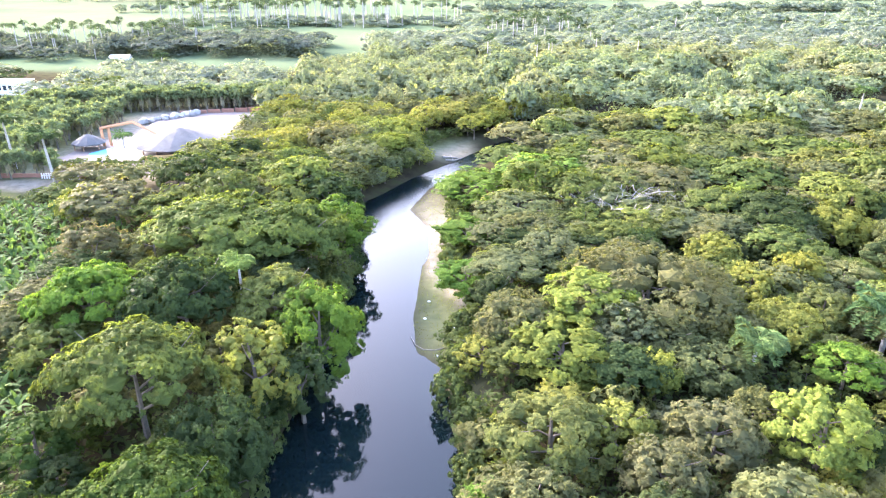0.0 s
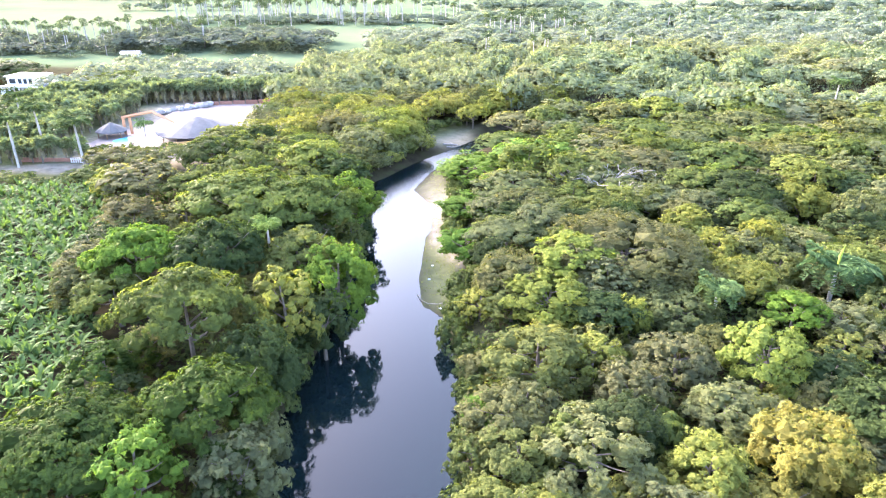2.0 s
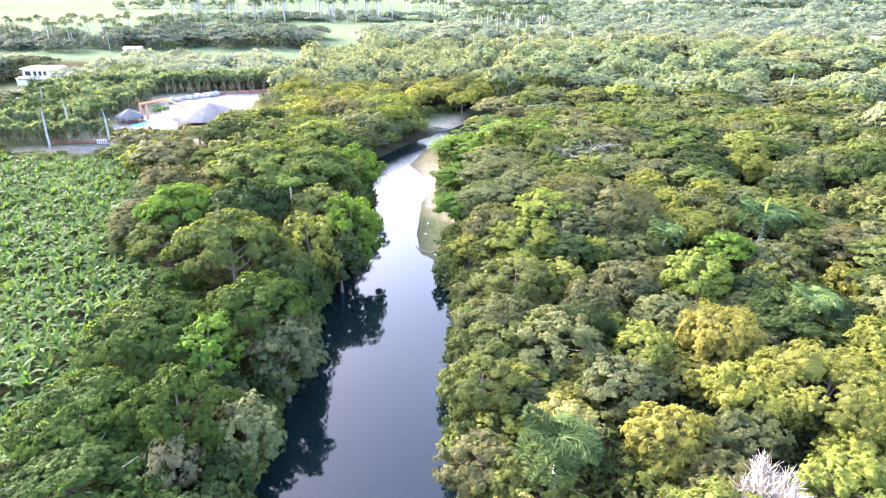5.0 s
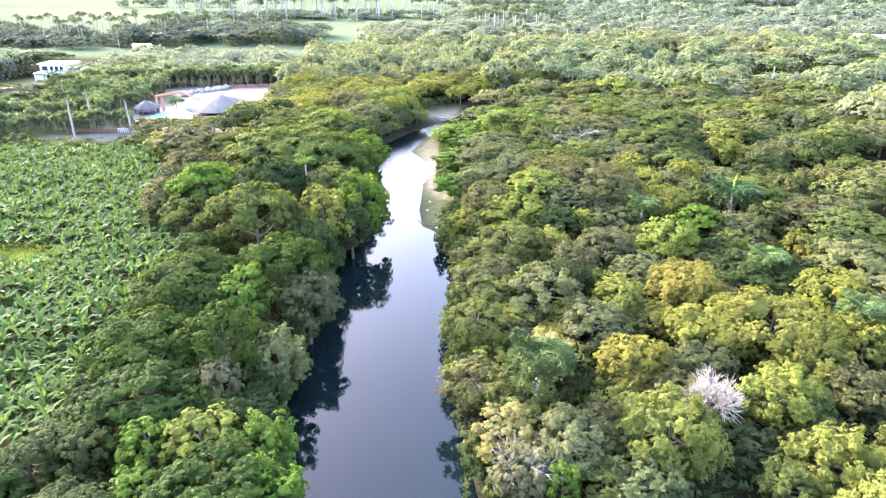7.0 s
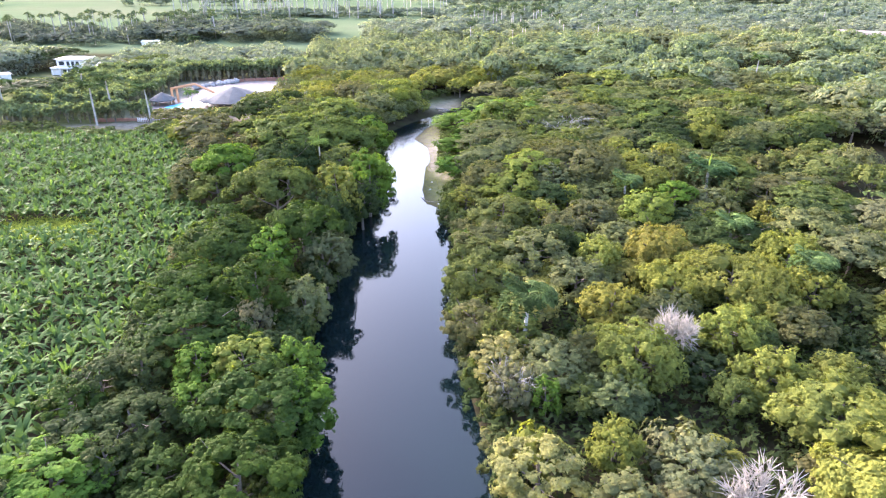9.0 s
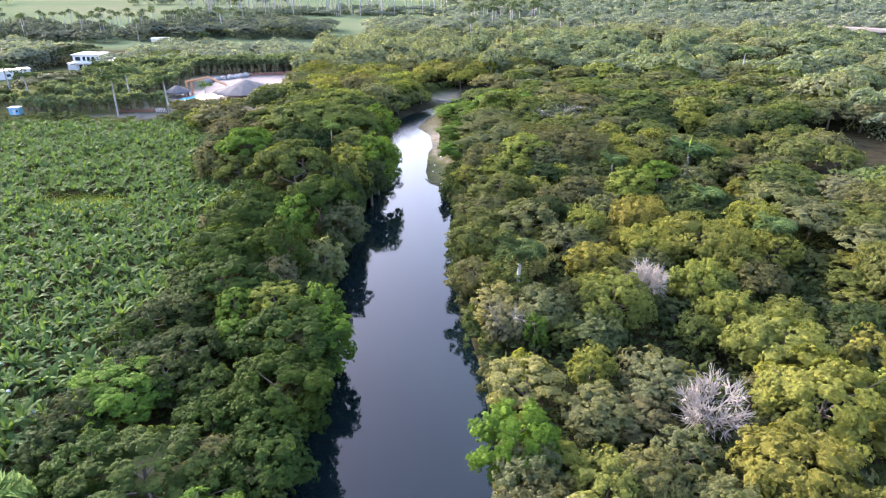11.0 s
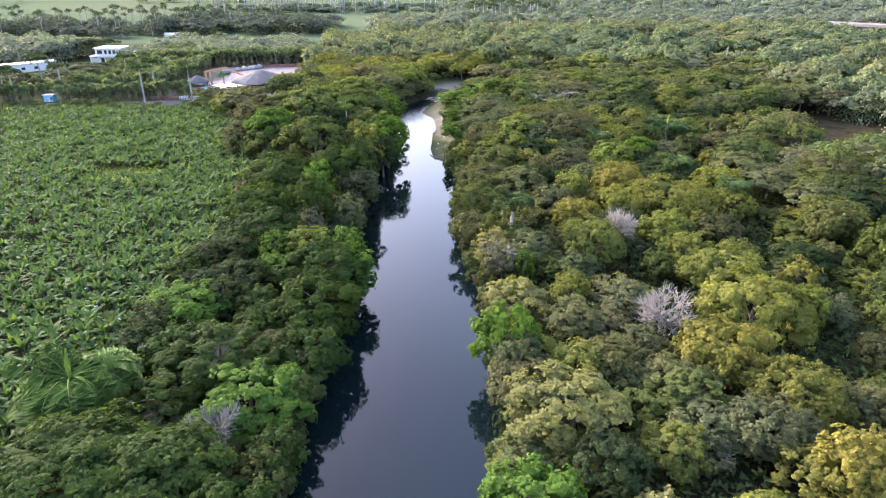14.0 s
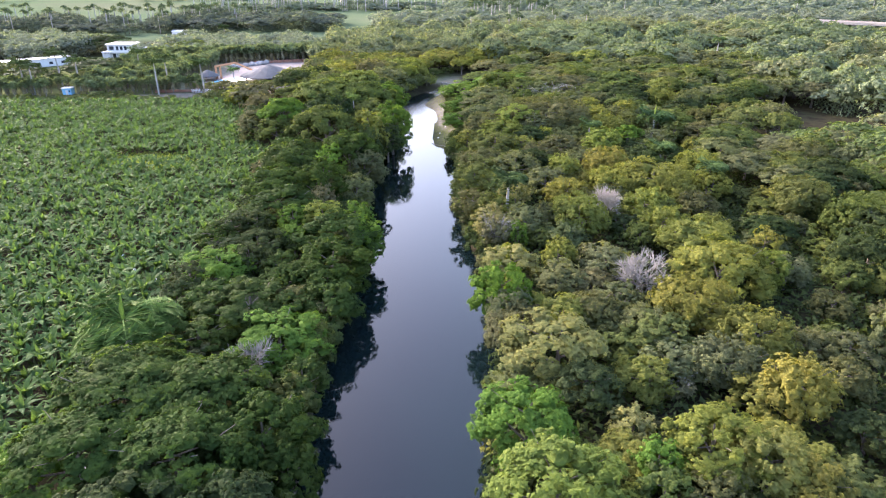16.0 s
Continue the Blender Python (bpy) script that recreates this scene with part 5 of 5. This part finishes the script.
FAR = [far_crown("rain_tree", 201, 520, 1.9), far_crown("rain_tree", 202, 520, 1.9), far_crown("broadleaf_tree", 203, 480, 1.8, 5, 2), far_crown("broadleaf_tree", 204, 480, 1.8, 5, 2), far_crown("feathery_tree", 205, 440, 1.9, 5, 2)]
TINY = [far_crown("rain_tree", 211, 100, 3.4, 3, 3), far_crown("broadleaf_tree", 212, 90, 3.2, 3, 4)]


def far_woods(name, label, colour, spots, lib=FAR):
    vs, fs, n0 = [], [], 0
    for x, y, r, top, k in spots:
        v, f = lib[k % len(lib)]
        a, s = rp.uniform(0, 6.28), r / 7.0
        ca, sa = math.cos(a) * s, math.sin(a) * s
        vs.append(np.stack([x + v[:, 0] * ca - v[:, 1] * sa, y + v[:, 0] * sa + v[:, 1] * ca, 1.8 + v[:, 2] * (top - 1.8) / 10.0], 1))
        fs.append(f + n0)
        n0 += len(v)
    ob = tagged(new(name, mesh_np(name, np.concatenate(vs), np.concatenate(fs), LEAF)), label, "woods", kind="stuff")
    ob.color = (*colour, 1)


def scatter(x0, x1, y0, y1, step_m, r0, r1, t0, t1, kinds, cond=None):
    out = []
    y = y0
    while y < y1:
        x = x0
        while x < x1:
            a, b = x + rp.uniform(-0.45, 0.45) * step_m, y + rp.uniform(-0.45, 0.45) * step_m
            if (cond is None or cond(a, b)) and float(shore(a, b)) > 3:
                out.append((a, b, rp.uniform(r0, r1), rp.uniform(t0, t1), int(rp.choice(kinds))))
            x += step_m
        y += step_m
    return out


rightside = lambda x, y: not (25 < x < 118 and y < 172) and x > 25 + max(0, 150 - y) * 0.42 and y < 200 + 2.2 * (x - 20) + 120 and not (225 < x < 300 and 262 < y < 330)
canopy = scatter(28, 330, 60, 300, 10.5, 4.5, 10.0, 7, 16, [0, 1, 0, 1, 2], rightside)
patch = [math.sin(c[0] * 0.061 + 2.1 * math.sin(c[1] * 0.043)) + math.sin(c[1] * 0.087 + c[0] * 0.021) + rp.normal(0, 0.5) for c in canopy]
# colours from here to far_hedges are paled and greyed to include distance haze
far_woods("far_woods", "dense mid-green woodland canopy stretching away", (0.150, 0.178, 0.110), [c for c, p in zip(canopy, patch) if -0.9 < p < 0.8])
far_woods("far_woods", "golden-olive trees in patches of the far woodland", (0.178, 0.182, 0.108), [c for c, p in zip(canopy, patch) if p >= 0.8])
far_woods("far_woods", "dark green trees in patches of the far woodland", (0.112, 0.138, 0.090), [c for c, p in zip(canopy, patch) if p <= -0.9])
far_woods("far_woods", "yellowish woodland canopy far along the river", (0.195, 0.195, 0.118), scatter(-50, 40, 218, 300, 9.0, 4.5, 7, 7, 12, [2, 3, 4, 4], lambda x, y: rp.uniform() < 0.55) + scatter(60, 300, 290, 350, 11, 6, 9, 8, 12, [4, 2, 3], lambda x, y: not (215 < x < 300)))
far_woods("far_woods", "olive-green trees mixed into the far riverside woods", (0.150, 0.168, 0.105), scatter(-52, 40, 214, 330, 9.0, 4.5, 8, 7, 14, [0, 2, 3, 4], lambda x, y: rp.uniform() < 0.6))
# grey-green here is foliage colour with the haze mixed in
far_woods("far_woods", "trees round the far fields, tinted grey-green for distance haze", (0.160, 0.182, 0.150), scatter(-135, -55, 236, 292, 9.0, 5, 8, 7, 11, [2, 3, 0], lambda x, y: rp.uniform() < 0.8)
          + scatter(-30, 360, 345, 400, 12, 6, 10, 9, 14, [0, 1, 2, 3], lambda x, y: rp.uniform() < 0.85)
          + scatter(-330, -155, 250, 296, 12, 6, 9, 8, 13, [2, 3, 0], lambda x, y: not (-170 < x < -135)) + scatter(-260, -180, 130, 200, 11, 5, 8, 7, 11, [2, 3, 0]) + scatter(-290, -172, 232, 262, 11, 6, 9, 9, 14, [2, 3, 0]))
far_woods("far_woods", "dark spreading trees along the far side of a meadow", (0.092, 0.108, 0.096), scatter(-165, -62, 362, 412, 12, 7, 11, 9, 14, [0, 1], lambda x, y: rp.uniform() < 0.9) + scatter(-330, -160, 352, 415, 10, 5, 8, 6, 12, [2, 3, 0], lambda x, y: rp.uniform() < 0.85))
# hedge colour lifted towards grey, haze of the far fields painted in
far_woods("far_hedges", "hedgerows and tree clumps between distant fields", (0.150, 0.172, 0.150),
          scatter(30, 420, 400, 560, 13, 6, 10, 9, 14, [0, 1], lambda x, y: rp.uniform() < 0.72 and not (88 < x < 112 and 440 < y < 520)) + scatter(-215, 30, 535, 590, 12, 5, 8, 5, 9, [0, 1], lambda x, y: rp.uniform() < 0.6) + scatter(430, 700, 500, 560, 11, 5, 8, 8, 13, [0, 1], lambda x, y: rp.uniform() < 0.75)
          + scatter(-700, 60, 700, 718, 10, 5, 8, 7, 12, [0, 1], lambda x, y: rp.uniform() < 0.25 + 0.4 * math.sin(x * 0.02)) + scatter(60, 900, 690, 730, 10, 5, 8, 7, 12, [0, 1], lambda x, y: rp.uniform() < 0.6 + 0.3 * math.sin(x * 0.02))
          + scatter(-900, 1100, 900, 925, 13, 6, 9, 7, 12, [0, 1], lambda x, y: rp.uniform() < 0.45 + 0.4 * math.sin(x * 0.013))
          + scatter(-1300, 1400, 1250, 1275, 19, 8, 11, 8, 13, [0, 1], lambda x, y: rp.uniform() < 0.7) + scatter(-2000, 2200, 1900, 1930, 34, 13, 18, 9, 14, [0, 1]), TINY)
far_woods("far_woods", "dense woodland behind the starting point of the river", (0.09, 0.13, 0.045), scatter(8, 130, -180, -112, 14, 7, 10, 8, 12, [0, 1]) + scatter(-60, -30, -180, -116, 14, 7, 10, 8, 12, [0, 1]), TINY)
far_woods("far_woods", "dark woodland beyond the golden trees", (0.085, 0.115, 0.045), scatter(90, 150, -40, 62, 12, 6, 9, 8, 12, [0, 1, 2]))

# distant royal palms: pale trunks and dark tufts along the fields
tuft_rng = np.random.default_rng(3)
q = 34
d = unit(tuft_rng.normal(0, 1, (q, 3)) + (0, 0, 0.25))
TUFT = mesh_np("palm_tuft", *sprays(d * 1.5 * (1, 1, 0.7), unit(tuft_rng.normal(0, 0.5, (q, 3)) + (0, 0, 1)), d, tuft_rng.uniform(2.2, 3.2, q), 0.6), PALM_LEAF)
POLE = mesh_np("far_trunk", *tubes([[((0, 0, -0.2), 0.26), ((0, 0, 6), 0.22), ((0, 0, 12), 0.17)]], 5), PALM_BARK)


def far_palm(x, y, s):
    thing = new("royal_palm", None)
    thing.matrix_basis = Matrix.Translation((x, y, 1.9)) @ Matrix.Scale(s, 4)
    part("trunk", POLE, thing)
    ob = part("crown", TUFT, thing, m=Matrix.Translation((0, 0, 12.2)) @ Matrix.Rotation(rp.uniform(0, 6), 4, "Z"))
    ob.color = (0.075, 0.10, 0.06, 1)
    tagged(thing, "distant royal palm with bare pale trunk", "palm tree", group="palms along the fields")


for i in range(70):
    far_palm(rp.uniform(-330, -130), rp.uniform(352, 425), rp.uniform(0.9, 1.25))
for i in range(110):
    far_palm(rp.uniform(-215, 30), rp.uniform(525, 610), rp.uniform(1.2, 1.7))
for i in range(34):
    far_palm(rp.uniform(34, 98), rp.uniform(395, 470), rp.uniform(0.95, 1.35))
for i in range(30):
    far_palm(rp.uniform(110, 420), rp.uniform(400, 540), rp.uniform(0.85, 1.15))
for i in range(10):
    far_palm(rp.uniform(20, 110), rp.uniform(310, 390), rp.uniform(0.85, 1.1))


# ---------------------------------------------------------------- driftwood and litter by the water
def driftwood(points, r, label):
    z = [float(ground_height(x, y)) for x, y in points]
    ob = new("driftwood", mesh_np("driftwood", *tubes([[((x, y, max(0.02, h) + r * 0.6), r * (1.15 - 0.6 * i / len(points))) for i, ((x, y), h) in enumerate(zip(points, z))]], 6), PALE_BARK, True))
    return tagged(ob, label, "driftwood", group="driftwood")


driftwood([(-2.9, 78.5), (-2.3, 76.4), (-1.2, 75.0), (0.4, 74.6), (1.6, 74.9)], 0.08, "bleached curved branch lying on the river bar")
driftwood([(1.2, 70.8), (2.4, 70.2), (3.4, 70.6)], 0.10, "bleached stick at the water's edge")
driftwood([(3.2, 166.5), (5.0, 167.8), (7.4, 168.6)], 0.28, "grey drift log on the sandy beach")
driftwood([(4.0, 165.4), (6.2, 166.3), (8.2, 168.9)], 0.22, "grey drift log on the sandy beach")
driftwood([(5.4, 169.6), (5.9, 168.0), (6.0, 166.6)], 0.18, "grey drift log on the sandy beach")
for i, (x, y) in enumerate(((-1.0, 83.2), (2.6, 76.6), (0.6, 73.4), (-2.6, 121.5), (1.5, 96.0), (3.4, 79.5), (-0.4, 88.5))):
    bm = bmesh.new()
    bmesh.ops.create_icosphere(bm, subdivisions=1, radius=0.22)
    for q in bm.verts:
        q.co = Vector((q.co.x * 1.3, q.co.y, q.co.z * 0.55)) * (1 + 0.4 * noise.noise(q.co * 4 + Vector((i * 5, 0, 0))))
    ob = new("plastic_bag", bm_mesh("crumpled_bag", bm, BAG))
    ob.matrix_basis = Matrix.Translation((x, y, float(ground_height(x, y)) + 0.08)) @ Matrix.Rotation(i * 1.1, 4, "Z")
    tagged(ob, "crumpled white plastic bag lying on the river bar", "litter", group="litter")
for i in range(16):
    x, y, h = spots[12 * i + 5][0] + 0.5, spots[12 * i + 5][1] - 0.4, 0.0
    bm = bmesh.new()
    bmesh.ops.create_icosphere(bm, subdivisions=2, radius=0.26)
    for q in bm.verts:
        q.co = Vector((q.co.x, q.co.y, q.co.z * (1.7 if q.co.z < 0 else 1.2)))
    ob = new("fruit_bag", bm_mesh("fruit_bag", bm, BAG, True))
    ob.matrix_basis = Matrix.Translation((x, y, float(ground_height(x, y)) + 1.75))
    tagged(ob, "white plastic bag over a hanging banana bunch", "fruit bag", group="fruit bags")
